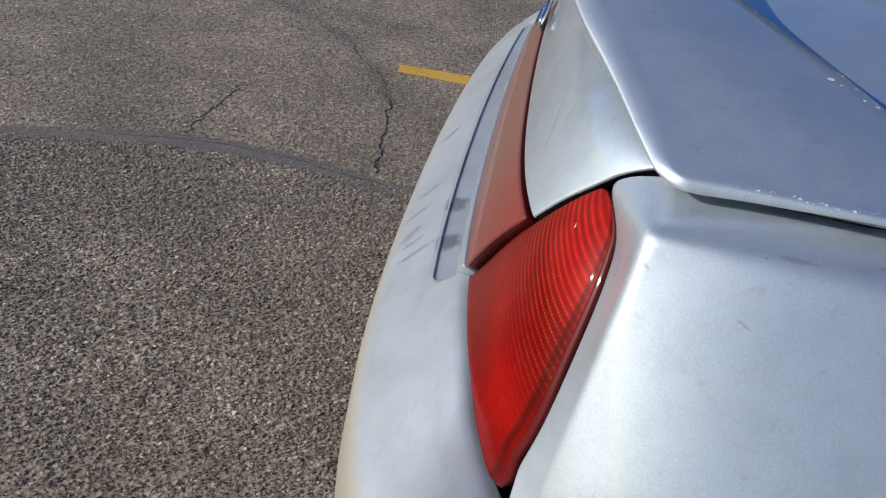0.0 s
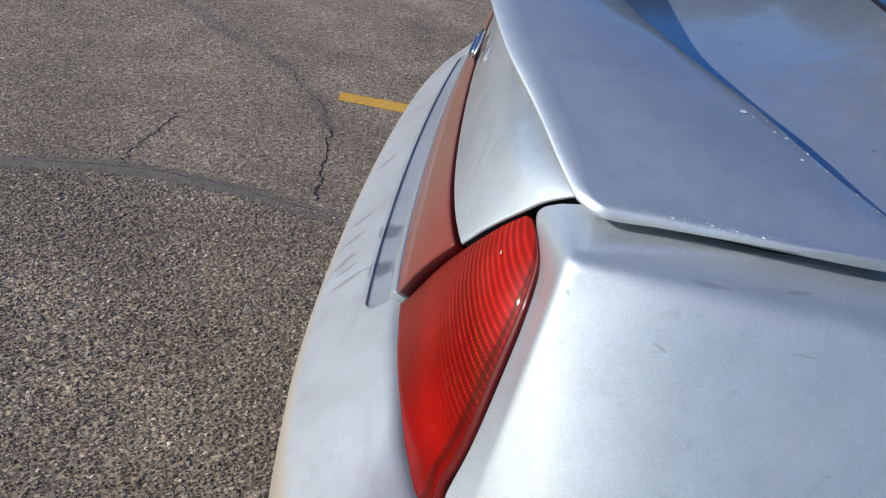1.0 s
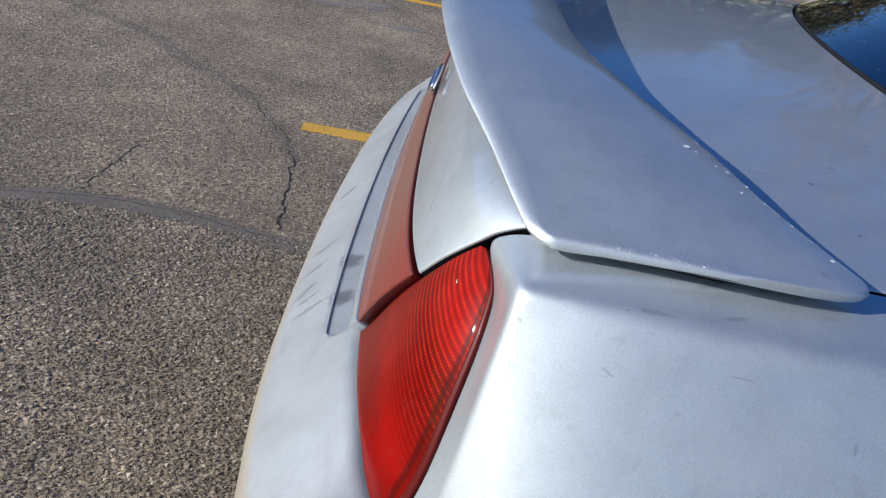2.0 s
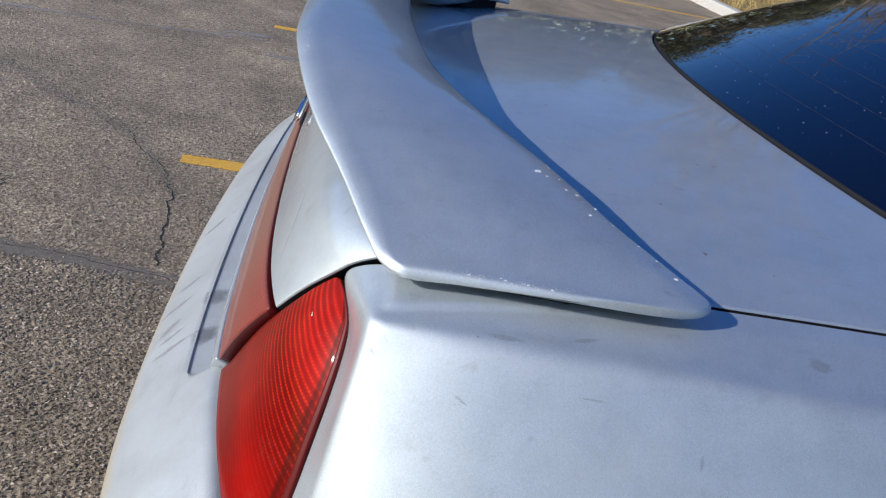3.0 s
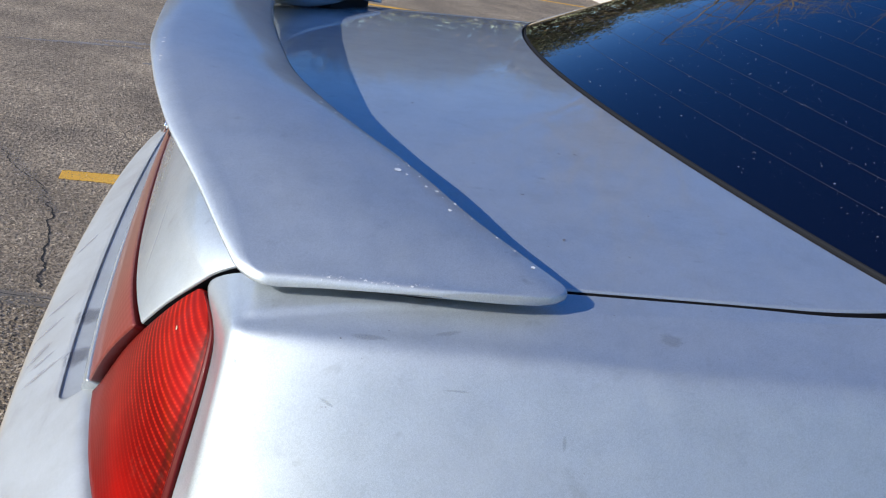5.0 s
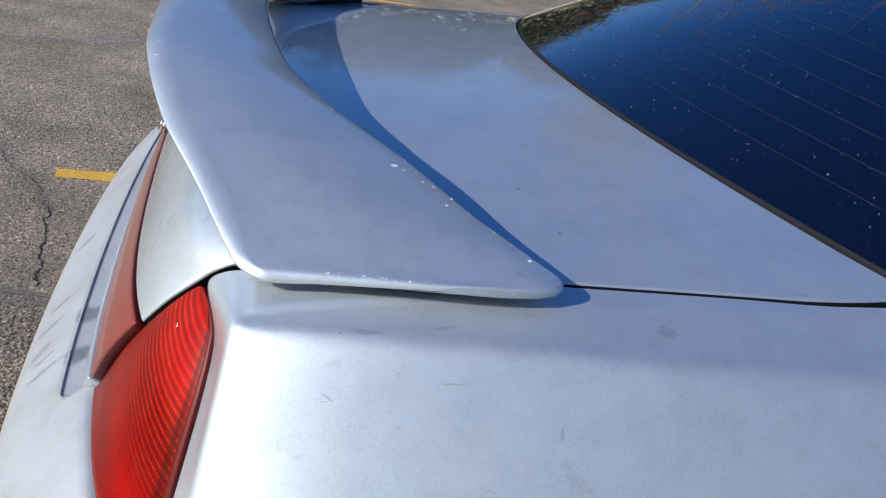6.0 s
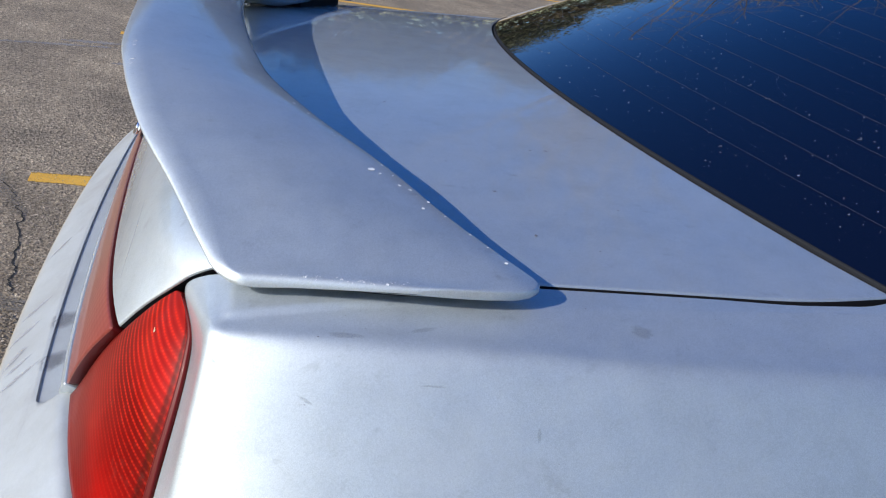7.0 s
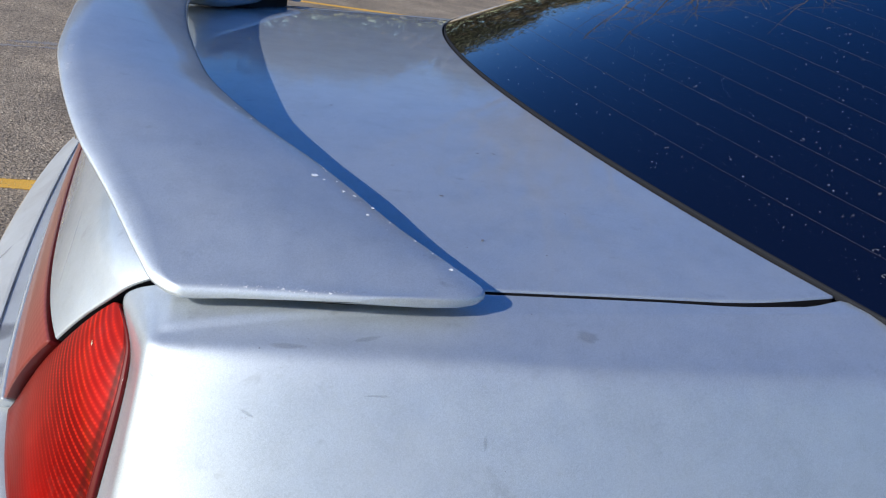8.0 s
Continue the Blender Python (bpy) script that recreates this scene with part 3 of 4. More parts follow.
shelf_rows = ((-0.12, 1.0), (-0.112, 1.0), (-0.10, 1.0), (-0.04, 1.0), (0.03, 0.96), (0.10, 0.80), (0.18, 0.60), (0.26, 0.38), (0.315, 0.22), (0.326, 0.16), (0.334, 0.04), (0.342, 0.0), (0.42, 0.0), (0.5, 0.0), (0.6, 0.0), (0.8, 0.0), (0.93, 0.0))
face_rows = ((0.100, 0.846, 0.708), (0.094, 0.851, 0.699), (0.090, 0.855, 0.682), (0.086, 0.858, 0.62), (0.088, 0.858, 0.52), (0.096, 0.852, 0.42), (0.115, 0.84, 0.33), (0.16, 0.81, 0.26))


def bumper_column(phi):
    start = body(phi, float(inner_v(phi)))
    ox, oy = bumper_outline(phi, 0.100, 0.846)
    pts = []
    for f, deep in shelf_rows:
        x, y = start[0] + (ox - start[0]) * f, start[1] + (oy - start[1]) * f
        m = float(np.clip((0.1000 + 0.004 - 0.016 * (max(f, 0.0) / 0.34) ** 2.5 - phi) / 0.006, 0, 1))
        z = start[2] + (0.710 - start[2]) * max(f, 0.0) ** 1.06 - 0.016 * deep * m * m * (3 - 2 * m)
        pts.append((x, y, z))
    for xr, wd, z in face_rows:
        x, y = bumper_outline(phi, xr, wd)
        pts.append((x, y, z))
    return np.array(pts)


ph = phis()
ph = np.sort(np.concatenate([ph, np.linspace(0.1000 - 0.020, 0.1000 + 0.006, 16)]))
half_b = np.array([bumper_column(p) for p in ph])
half_b = half_b[half_b[:, -4, 0] < 0.75]
bumper_grid = np.concatenate([half_b[::-1], mirrored(half_b)[1:]])
bumper = part("rear_bumper", panel("rear_bumper", bumper_grid, BUMPER_PAINT, (-1, 0, 0.5), 0.01), car, "dusty silver rear bumper with a recessed top shelf")

# ---- wing on the trunk lid
trail_x = smooth_curve((0, 0.146, 0.272, 0.369, 0.463, 0.556, 0.612, 0.665), (0.2085, 0.210, 0.212, 0.225, 0.247, 0.282, 0.301, 0.320))
lead_x = smooth_curve((0, 0.067, 0.149, 0.292, 0.407, 0.444, 0.482, 0.526, 0.570, 0.609, 0.648, 0.665), (0.327, 0.328, 0.333, 0.351, 0.390, 0.412, 0.438, 0.465, 0.490, 0.518, 0.547, 0.557))
WING_HALF = 0.665


def wing_section(y):
    a = abs(y)
    q = min((a / 0.655) ** 2, 1.02)
    bend = 0.0035 * max(0.0, 1 - math.sqrt(((a - 0.415) / 0.13) ** 2 + 0.004))    # where the ends turn down
    zt, zl = 1.095 - 0.088 * q + bend, 1.075 - 0.056 * q + bend
    xt, xl = float(trail_x(a)), float(lead_x(a))
    end = max(0.0, (a - (WING_HALF - 0.005)) / 0.005)
    xl -= 0.106 * max(0.0, (a - 0.63) / 0.035) ** 3.84
    xt += 0.018 * (1 - math.sqrt(max(0.0, 1 - max(0.0, (a - 0.645) / 0.0201) ** 2)))
    full = 0.012 - 0.0050 * float(np.clip((a - 0.40) / 0.25, 0, 1))
    thick = full * math.sqrt(max(1 - end * end, 0.0)) + 0.0004
    zt -= 0.0118 - thick
    zl -= 0.0118 - thick
    foot = np.clip((a - 0.30) / 0.16, 0, 1) * np.clip((0.56 - a) / 0.06, 0, 1)
    foot = foot * foot * (3 - 2 * foot)
    pts = []
    r = thick / 2
    fall = 0.45 * thick                                 # the upper side falls off over a broad strip
    broad = 0.008 + 0.015 * float(np.clip((0.655 - a) / 0.06, 0, 1))
    nose = (thick - fall) / 2
    for k in range(6):                                  # trailing edge, from below to above
        ang = math.radians(-80 + k * 138 / 5)
        pts.append((xt + nose - nose * math.cos(ang), zt - fall - nose + nose * math.sin(ang)))
    for k in range(1, 6):
        f = k / 5
        pts.append((xt + nose * 0.6 + (broad - nose * 0.6) * f, zt - fall * (1 - f) ** 2 * 0.93))
    for s in (0.27, 0.4, 0.52, 0.64, 0.76, 0.88):        # upper side, slightly crowned
        pts.append((xt + r + (xl - xt - 2 * r) * s, zt + (zl - zt) * s + 0.005 * 4 * s * (1 - s) * float(np.clip((0.668 - a) / 0.07, 0, 1))))
    for k in range(7):                                  # rounded leading edge
        ang = math.radians(80 - k * 160 / 6)
        pts.append((xl - r + r * math.cos(ang), zl - r + r * math.sin(ang)))
    for s in (0.97, 0.85, 0.65, 0.45, 0.25, 0.10):      # underside, with the feet at both ends
        x = xt + r + (xl - xt - 2 * r) * s
        z = zt + (zl - zt) * s - thick - 0.008 * 4 * s * (1 - s) * float(np.clip((0.55 - a) / 0.15, 0, 1))
        base = float(deck(x, min(a, 0.64))) + 0.003
        f = foot * np.clip(min(1 - s + 0.05, s + 0.05) / 0.12, 0, 1)
        pts.append((x, z + (min(base, z) - z) * f))
    skew = (a / WING_HALF) ** 4                         # the ends open out towards the front
    return [(x, y * (1 + skew * (0.05 * min(max((x - 0.32) / 0.185, 0.0), 1.1) - 0.035)), z) for x, z in pts]


ys = np.concatenate([np.linspace(0, 0.6, 34), np.linspace(0.605, 0.659, 15), WING_HALF - 0.005 + 0.005 * np.sin(np.linspace(0.1, 1, 10) * math.pi / 2)])
ys = np.concatenate([-ys[::-1], ys[1:]])
wing_pts = np.array([wing_section(y) for y in ys])
nk = wing_pts.shape[1]
wing_faces = [f[::-1] for f in grid_faces(len(ys), nk, loop=True)]
wing = part("rear_wing", mesh_of("rear_wing", wing_pts.reshape(-1, 3), wing_faces, PAINT), car, "silver rear wing with chipped edges")

for side in (1, -1):
    # black filler added to give the shade in the gap under the wing's end
    g = []
    for yy in np.linspace(0.50, 0.649, 16):
        x0, x1 = 0.368 + 0.4 * max(0.0, yy - 0.60), float(lead_x(yy)) - 0.018 - 0.106 * max(0.0, (yy - 0.616) / 0.035) ** 3.84
        zt0, zl0 = 1.095 - 0.086 * (yy / 0.655) ** 2, 1.075 - 0.052 * (yy / 0.655) ** 2
        xa, xb = float(trail_x(yy)), float(lead_x(yy))
        top = lambda x: zt0 + (zl0 - zt0) * (x - xa) / (xb - xa) - 0.013
        run = np.linspace(x0, x1, 9)
        wide = lambda x: yy * (1 + (yy / WING_HALF) ** 4 * (0.05 * min(max((x - 0.32) / 0.185, 0.0), 1.1) - 0.035))
        g.append([(x, -side * wide(x), top(x)) for x in run] + [(x, -side * wide(x), 0.982) for x in run[::-1]])
    g = np.array(g)
    nk2 = g.shape[1]
    part("wing_gap_fill", mesh_of("wing_gap_fill", g.reshape(-1, 3), grid_faces(len(g), nk2, loop=True) + [tuple(range(nk2)), tuple(range((len(g) - 1) * nk2, len(g) * nk2))], BLACK, False), wing, "black filler standing for shade under the wing's end")

# ---- rear window
def window_point(u, w):
    y0 = w * 0.705
    x0 = float(window_x(y0))
    z0 = float(deck(x0, y0)) + 0.002
    d = u * (1.56 - x0)
    return np.array((x0 + d, y0 * (1 - 0.22 * u), z0 + 0.50 * d - 0.06 * d * d))


def slab(name, g, thick, mat, outward):
    n = grid_normals(g)
    if (n.reshape(-1, 3) @ np.asarray(outward, float)).sum() < 0:
        n, flip = -n, True
    else:
        flip = False
    nu, nv = g.shape[:2]
    lower = g - n * thick
    verts = np.concatenate([g.reshape(-1, 3), lower.reshape(-1, 3)])
    ring = [i * nv for i in range(nu)] + [(nu - 1) * nv + j for j in range(1, nv)] + [i * nv + nv - 1 for i in range(nu - 2, -1, -1)] + list(range(nv - 2, 0, -1))
    faces = grid_faces(nu, nv, flip) + grid_faces(nu, nv, not flip, nu * nv)
    rim = len(verts)
    verts = np.concatenate([verts, verts[ring], verts[[k + nu * nv for k in ring]]])
    for k in range(len(ring)):
        a, b, m = rim + k, rim + (k + 1) % len(ring), len(ring)
        f = (a, a + m, b + m, b)
        faces.append(f[::-1] if not flip else f)
    return mesh_of(name, verts, faces, mat)


glass_grid = np.array([[window_point(u, w) for w in np.linspace(-1, 1, 49)] for u in np.linspace(0, 1, 25)])
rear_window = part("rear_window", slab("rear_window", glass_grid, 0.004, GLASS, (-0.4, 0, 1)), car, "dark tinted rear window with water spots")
seal = np.array([[window_point(u, w) + np.array((-0.3, 0, 0.9)) * lift for w in np.linspace(-1, 1, 61)] for u, lift in ((-0.0012, -0.006), (-0.0008, -0.001), (0.0005, 0.0006), (0.0024, 0.0008), (0.0029, 0.0003))])
part("window_seal", mesh_of("window_seal", seal.reshape(-1, 3), grid_faces(5, 61), SEAL), rear_window, "greyed rubber window seal")
WIRE = material("heater_wire", (0.04, 0.036, 0.05), 0.6)
for k in range(16):
    u = 0.075 + 0.048 * k
    path = [window_point(u, w) + np.array((-0.0002, 0, 0.0004)) for w in np.linspace(-0.9, 0.9, 41)]
    part("heater_wire", tube("heater_wire", path, 0.00011, WIRE, 4), rear_window)


def surface(verts, faces):
    """A search tree over a mesh, to lay marks on it."""
    return BVHTree.FromPolygons([tuple(map(float, v)) for v in verts], [tuple(map(int, f)) for f in faces])


def flecks(name, places, sizes, mat, seed, lift=0.0006):
    """Small flat uneven flakes on a surface: a place and a normal for each."""
    rnd = random.Random(seed)
    verts, faces = [], []
    for (p, nrm), r in zip(places, sizes):
        p, nrm = np.asarray(p, float), np.asarray(nrm, float) / np.linalg.norm(nrm)
        a = np.cross(nrm, (0.3, 0.8, 0.2))
        a /= np.linalg.norm(a)
        b = np.cross(nrm, a)
        base, turn, long = len(verts), rnd.uniform(0, 6.28), rnd.uniform(0.45, 1.0)
        verts.append(p + nrm * lift)
        for k in range(7):
            q = k * 2 * math.pi / 7
            rr = r * rnd.uniform(0.65, 1.2)
            c, d = rr * math.cos(q), rr * long * math.sin(q)
            verts.append(p + nrm * lift + a * (c * math.cos(turn) - d * math.sin(turn)) + b * (c * math.sin(turn) + d * math.cos(turn)))
        faces += [(base, base + 1 + k, base + 1 + (k + 1) % 7) for k in range(7)]
    return mesh_of(name, verts, faces, mat, False)


SPOT = material("mineral_spots", (0.26, 0.27, 0.30), 0.7)
RING = material("drop_residue", (0.13, 0.135, 0.15), 0.7)
CHIP = material("bare_chips", (0.74, 0.75, 0.76), 0.6)
SMUT = material("dark_specks", (0.19, 0.19, 0.205), 0.8)
rnd = random.Random(11)
spots = []
for _ in range(5200):
    u, w = rnd.uniform(0.02, 0.95), -0.97 + 1.9 * rnd.random() ** 1.3
    spots.append((window_point(u, w), (-0.42, 0, 0.9)))
tagged(part("water_spots", flecks("water_spots", spots, [0.00018 + 0.0010 * rnd.random() ** 7 for _ in spots], SPOT, 3), rear_window, "pale dried water spots"), kind="stuff")


def rings(name, places, sizes, mat, seed, lift=0.0005):
    """Dried drops: thin uneven rings on a surface."""
    rnd_r = random.Random(seed)
    verts, faces = [], []
    for (p, nrm), r in zip(places, sizes):
        p, nrm = np.asarray(p, float), np.asarray(nrm, float) / np.linalg.norm(nrm)
        a = np.cross(nrm, (0.0, 1.0, 0.1))
        a /= np.linalg.norm(a)
        b = np.cross(nrm, a)
        base, gap = len(verts), rnd_r.randrange(12)
        for k in range(12):
            d = math.cos(k * math.pi / 6) * a + math.sin(k * math.pi / 6) * b
            outer = r * rnd_r.uniform(0.85, 1.15)
            verts += [p + nrm * lift + d * outer, p + nrm * lift + d * outer * rnd_r.uniform(0.5, 0.8)]
        faces += [(base + 2 * k, base + 2 * ((k + 1) % 12), base + 2 * ((k + 1) % 12) + 1, base + 2 * k + 1) for k in range(12) if (k - gap) % 12 > 3]
    return mesh_of(name, verts, faces, mat, False)


drops = []
for _ in range(170):
    drops.append((window_point(rnd.uniform(0.03, 0.8), -0.97 + 1.5 * rnd.random() ** 1.4), (-0.42, 0, 0.9)))
tagged(part("drop_rings", rings("drop_rings", drops, [0.0008 + 0.0018 * rnd.random() ** 2 for _ in drops], RING, 13), rear_window, "pale rings left by dried drops"), kind="stuff")


def wing_top(y, s):
    """A point on the wing's upper side: s 0 at the trailing edge, 1 at the leading one."""
    row = np.array(wing_section(y))[8:18]
    return np.array([np.interp(s, np.linspace(0, 1, len(row)), row[:, k]) for k in range(3)])


chips, sizes = [], []
for _ in range(20):
    y = -0.40 - 0.23 * rnd.random()
    chips.append((wing_top(y, 0.93 + 0.07 * rnd.random()), (0.1, 0, 1)))
    sizes.append(0.0006 + 0.0012 * rnd.random() ** 3)
for x, y, z, r in ((0.433, -0.5122, 1.041, 0.0030), (0.440, -0.5175, 1.040, 0.0014), (0.462, -0.5376, 1.036, 0.0020), (0.4847, -0.5741, 1.030, 0.0013), (0.5002, -0.5976, 1.026, 0.0012)):
    chips.append(((x, y, z), (0.1, 0, 1)))
    sizes.append(r)
for _ in range(60):
    a_ = 0.658 + 0.0055 * rnd.random()
    chips.append((wing_top(-a_, 0.30 + 0.5 * rnd.random()), (0, -0.35, 1)))
    sizes.append(0.0003 + 0.0008 * rnd.random() ** 2)
wing_skin = surface(wing_pts.reshape(-1, 3), wing_faces)
seated = []
for p, _ in chips:
    at_, nrm_, _, _ = wing_skin.find_nearest(Vector(p))
    seated.append((np.array(at_), np.array(nrm_)))
chips = seated
tagged(part("paint_chips", flecks("paint_chips", chips, sizes, CHIP, 5, 0.0004), wing, "small white paint chips along the edges"), kind="stuff")
marks, sizes = [], []
for _ in range(70):
    x, y = 0.45 + 0.40 * rnd.random(), -0.6 + 1.1 * rnd.random()
    if x < float(window_x(y)) - 0.02 and x > float(lead_x(abs(y))) + 0.02:
        marks.append(((x, y, float(deck(x, y))), (0, 0, 1)))
        sizes.append(0.0005 + 0.0026 * rnd.random() ** 4)
tagged(part("deck_specks", flecks("deck_specks", marks, sizes, SMUT, 6, 0.0005), trunk_lid, "dark specks of dirt on the lid"), kind="stuff")
marks, sizes = [], []
skin = grid_normals(quarter)
skin *= np.sign(skin[..., 2:3] - skin[..., 1:2])
for at_, r_ in (((0.321, -0.684, 0.961), 0.0022), ((0.40, -0.70, 0.975), 0.0026), ((0.382, -0.70, 0.936), 0.0020), ((0.60, -0.69, 0.985), 0.0016), ((0.55, -0.72, 0.91), 0.0016)):
    k = int(np.argmin(np.linalg.norm(quarter.reshape(-1, 3) - np.array(at_), axis=1)))
    for _ in range(4):
        q0 = quarter.reshape(-1, 3)[k] + np.array([rnd.uniform(-1, 1) * 0.006, 0, 0])
        marks.append((q0, skin.reshape(-1, 3)[k]))
        sizes.append(0.28 * r_ * rnd.uniform(0.25, 1))
for _ in range(26):
    i, j = rnd.randrange(24, 96), rnd.randrange(6, 50)
    marks.append((quarter[i, j], skin[i, j]))
    sizes.append(0.0003 + 0.0005 * rnd.random() ** 4)
tagged(part("scuffs", flecks("scuffs", marks, sizes, SMUT, 7, 0.0006), right_quarter, "small grey scuffs and dirt specks"), kind="stuff")


def smear(path, width, name, parent, mat, label):
    """A thin faint grey streak over the lid's rear face: places given by half width and height."""
    fy, fz = along(np.array(path, float))
    g = []
    for s in np.linspace(0, 1, 22):
        y, z, w = float(fy(s)), float(fz(s)), width * (0.15 + math.sin(math.pi * s))
        g.append([(float(tail_x(y + k * w, z)) - 0.0008, y + k * w, z) for k in (-1.0, 0.0, 1.0)])
    me = mesh_of(name, np.array(g).reshape(-1, 3), grid_faces(22, 3), mat, False)
    across = me.attributes.new("across", "FLOAT", "POINT")
    for k in range(66):
        across.data[k].value = k % 3 == 1
    return tagged(part(name, me, parent, label), kind="stuff")


FILM = frayed(material("grey_film", (0.24, 0.24, 0.25), 0.7), 0.28, 0.5, 1.15, 60.0)
for path, width in (([(-0.428, 0.912), (-0.375, 0.933), (-0.322, 0.952), (-0.30, 0.963)], 0.003), ([(-0.489, 0.917), (-0.455, 0.945), (-0.42, 0.962)], 0.0025), ([(-0.40, 0.915), (-0.33, 0.940), (-0.27, 0.955)], 0.002)):
    smear(path, width, "grey_streak", trunk_lid, FILM, "faint curved grey streak")


def soft_patch(skin_, at, along_v, long, wide, nrm, mat, name, seed, lift=0.0006):
    """A thin film with a worn outline, laid on a gently curved panel."""
    rnd_p = random.Random(seed)
    nrm = np.array(nrm, float) / np.linalg.norm(nrm)
    u = np.array(along_v, float)
    u -= nrm * (u @ nrm)
    u /= np.linalg.norm(u)
    w = np.cross(nrm, u)
    wob = [rnd_p.uniform(0.75, 1.2) for _ in range(16)]
    verts, vals = [np.array(at) + nrm * lift], [1.0]
    for f in (0.35, 0.7, 1.0):
        for k in range(16):
            q = k * math.pi / 8
            verts.append(np.array(at) + nrm * lift + f * wob[k] * (u * long * math.cos(q) + w * wide * math.sin(q)))
            vals.append(1 - f)
    for k, p in enumerate(verts):
        hit = skin_.ray_cast(Vector(p + nrm * 0.03), Vector(-nrm), 0.08)
        if hit[0] is not None:
            verts[k] = np.array(hit[0]) + nrm * lift
    faces = [(0, 1 + k, 1 + (k + 1) % 16) for k in range(16)]
    for ring_ in (1, 17):
        faces += [(ring_ + k, ring_ + 16 + k, ring_ + 16 + (k + 1) % 16, ring_ + (k + 1) % 16) for k in range(16)]
    me = mesh_of(name, verts, faces, mat, False)
    across = me.attributes.new("across", "FLOAT", "POINT")
    for k, value in enumerate(vals):
        across.data[k].value = value
    return me


bumper_skin = surface(bumper_grid.reshape(-1, 3), grid_faces(*bumper_grid.shape[:2]))


STREAK_GREY = frayed(material("soft_grey", (0.30, 0.30, 0.32), 0.7), 0.5, 0.55, 1.0, 60.0)
for a, b, w in (((0.117, -0.365, 0.7175), (0.148, -0.352, 0.7494), 0.007), ((0.1056, -0.2623, 0.7082), (0.1314, -0.2412, 0.7375), 0.006), ((0.112, -0.315, 0.7145), (0.1286, -0.2911, 0.7329), 0.008), ((0.116, -0.335, 0.7175), (0.138, -0.322, 0.7415), 0.005), ((0.108, -0.21, 0.711), (0.132, -0.19, 0.7395), 0.005), ((0.112, -0.03, 0.7135), (0.128, 0.0, 0.733), 0.006)):
    a, b = np.array(a), np.array(b)
    tagged(part("grey_streak", soft_patch(bumper_skin, 0.5 * (a + b), b - a, 0.62 * np.linalg.norm(b - a), w, (-0.7, -0.03, 0.71), STREAK_GREY, "grey_streak", int(1e4 * w)), bumper, "soft grey streak"), kind="stuff")
STAIN = frayed(material("dark_stain", (0.10, 0.10, 0.12), 0.7), 0.42, 0.5, 1.0, 60.0)
for k, at_ in enumerate(((0.1625, -0.270, 0.7559), (0.1685, -0.361, 0.7578))):
    tagged(part("stain", soft_patch(bumper_skin, at_, (0.3, 1, 0), 0.022, 0.017, (-0.1, 0, 1.0), STAIN, "stain", 80 + k), bumper, "dark damp stain on the bumper's shelf"), kind="stuff")
WHITE_SCRAPE = frayed(material("bare_scrape", (0.72, 0.73, 0.74), 0.6), 0.8, 0.6, 1.0, 130.0)
SCUFF = frayed(material("scuff_dirt", (0.16, 0.16, 0.17), 0.8), 0.20, 0.62, 1.25, 160.0)
quarter_skin = surface(quarter.reshape(-1, 3), grid_faces(*quarter.shape[:2]))
for k, (at_, way, long, wide) in enumerate((((0.3197, -0.6773, 0.9544), (0.2, -1, 0), 0.005, 0.0018), ((0.3796, -0.7085, 0.9461), (1, 0, -0.5), 0.007, 0.0014), ((0.4046, -0.6834, 0.9817), (1, -0.2, 0), 0.016, 0.003), ((0.454, -0.6816, 0.9875), (1, 0.2, 0), 0.012, 0.003), ((0.4608, -0.7144, 0.9648), (1, 0, 0), 0.010, 0.0012), ((0.5308, -0.7365, 0.9459), (0, -0.6, -1), 0.007, 0.0016), ((0.6112, -0.6862, 0.999), (1, 0, 0), 0.011, 0.009))):
    found = quarter_skin.find_nearest(Vector(at_))
    nrm_ = np.array(found[1]) * (1 if found[1][2] > 0 else -1)
    tagged(part("scuff", soft_patch(quarter_skin, np.array(found[0]), way, long, wide, nrm_, SCUFF, "scuff", 90 + k, 0.0004), right_quarter, "small grey scuff in the paint"), kind="stuff")
for k, y_ in enumerate((-0.304, -0.315, -0.352, -0.362)):
    found = wing_skin.find_nearest(Vector((0.226, y_, 1.08)))
    tagged(part("scrape", soft_patch(wing_skin, np.array(found[0]), (1, 0.1, 0), (0.0042, 0.0033)[k % 2], 0.0011, np.array(found[1]), WHITE_SCRAPE, "scrape", 120 + k, 0.0004), wing, "short white scrape in the wing's paint"), kind="stuff")
lamp_skin = surface(lamp_grid(0.0, 0.962, 44, 40, -0.002, 0.005).reshape(-1, 3), grid_faces(44, 40))
husk_at = lamp_skin.find_nearest(Vector((0.281, -0.592, 0.925)))
husk_n = np.array(husk_at[1]) * (1 if husk_at[1][0] < 0 else -1)
for lamp_ in [ob for ob in car.children if ob.name == "tail_lamp"]:
    tagged(part("husk", flecks("husk", [(np.array(husk_at[0]), husk_n), (np.array(husk_at[0]) + np.array((0, 0.0006, 0.0014)), husk_n)], [0.0011, 0.0008], material("dry_husk", (0.55, 0.47, 0.30), 0.8), 14), lamp_, "tan husk stuck on the lens"), kind="stuff")
tagged(part("chip_mark", flecks("chip_mark", [((0.1938, -0.135, 0.848), (-0.96, 0, 0.28)), ((0.1925, -0.122, 0.8445), (-0.96, 0, 0.28)), ((0.1948, -0.146, 0.851), (-0.96, 0, 0.28))], [0.0035, 0.0028, 0.0028], SMUT, 9, 0.0012), lid_lens, "small dark chip in the red strip"), kind="stuff")
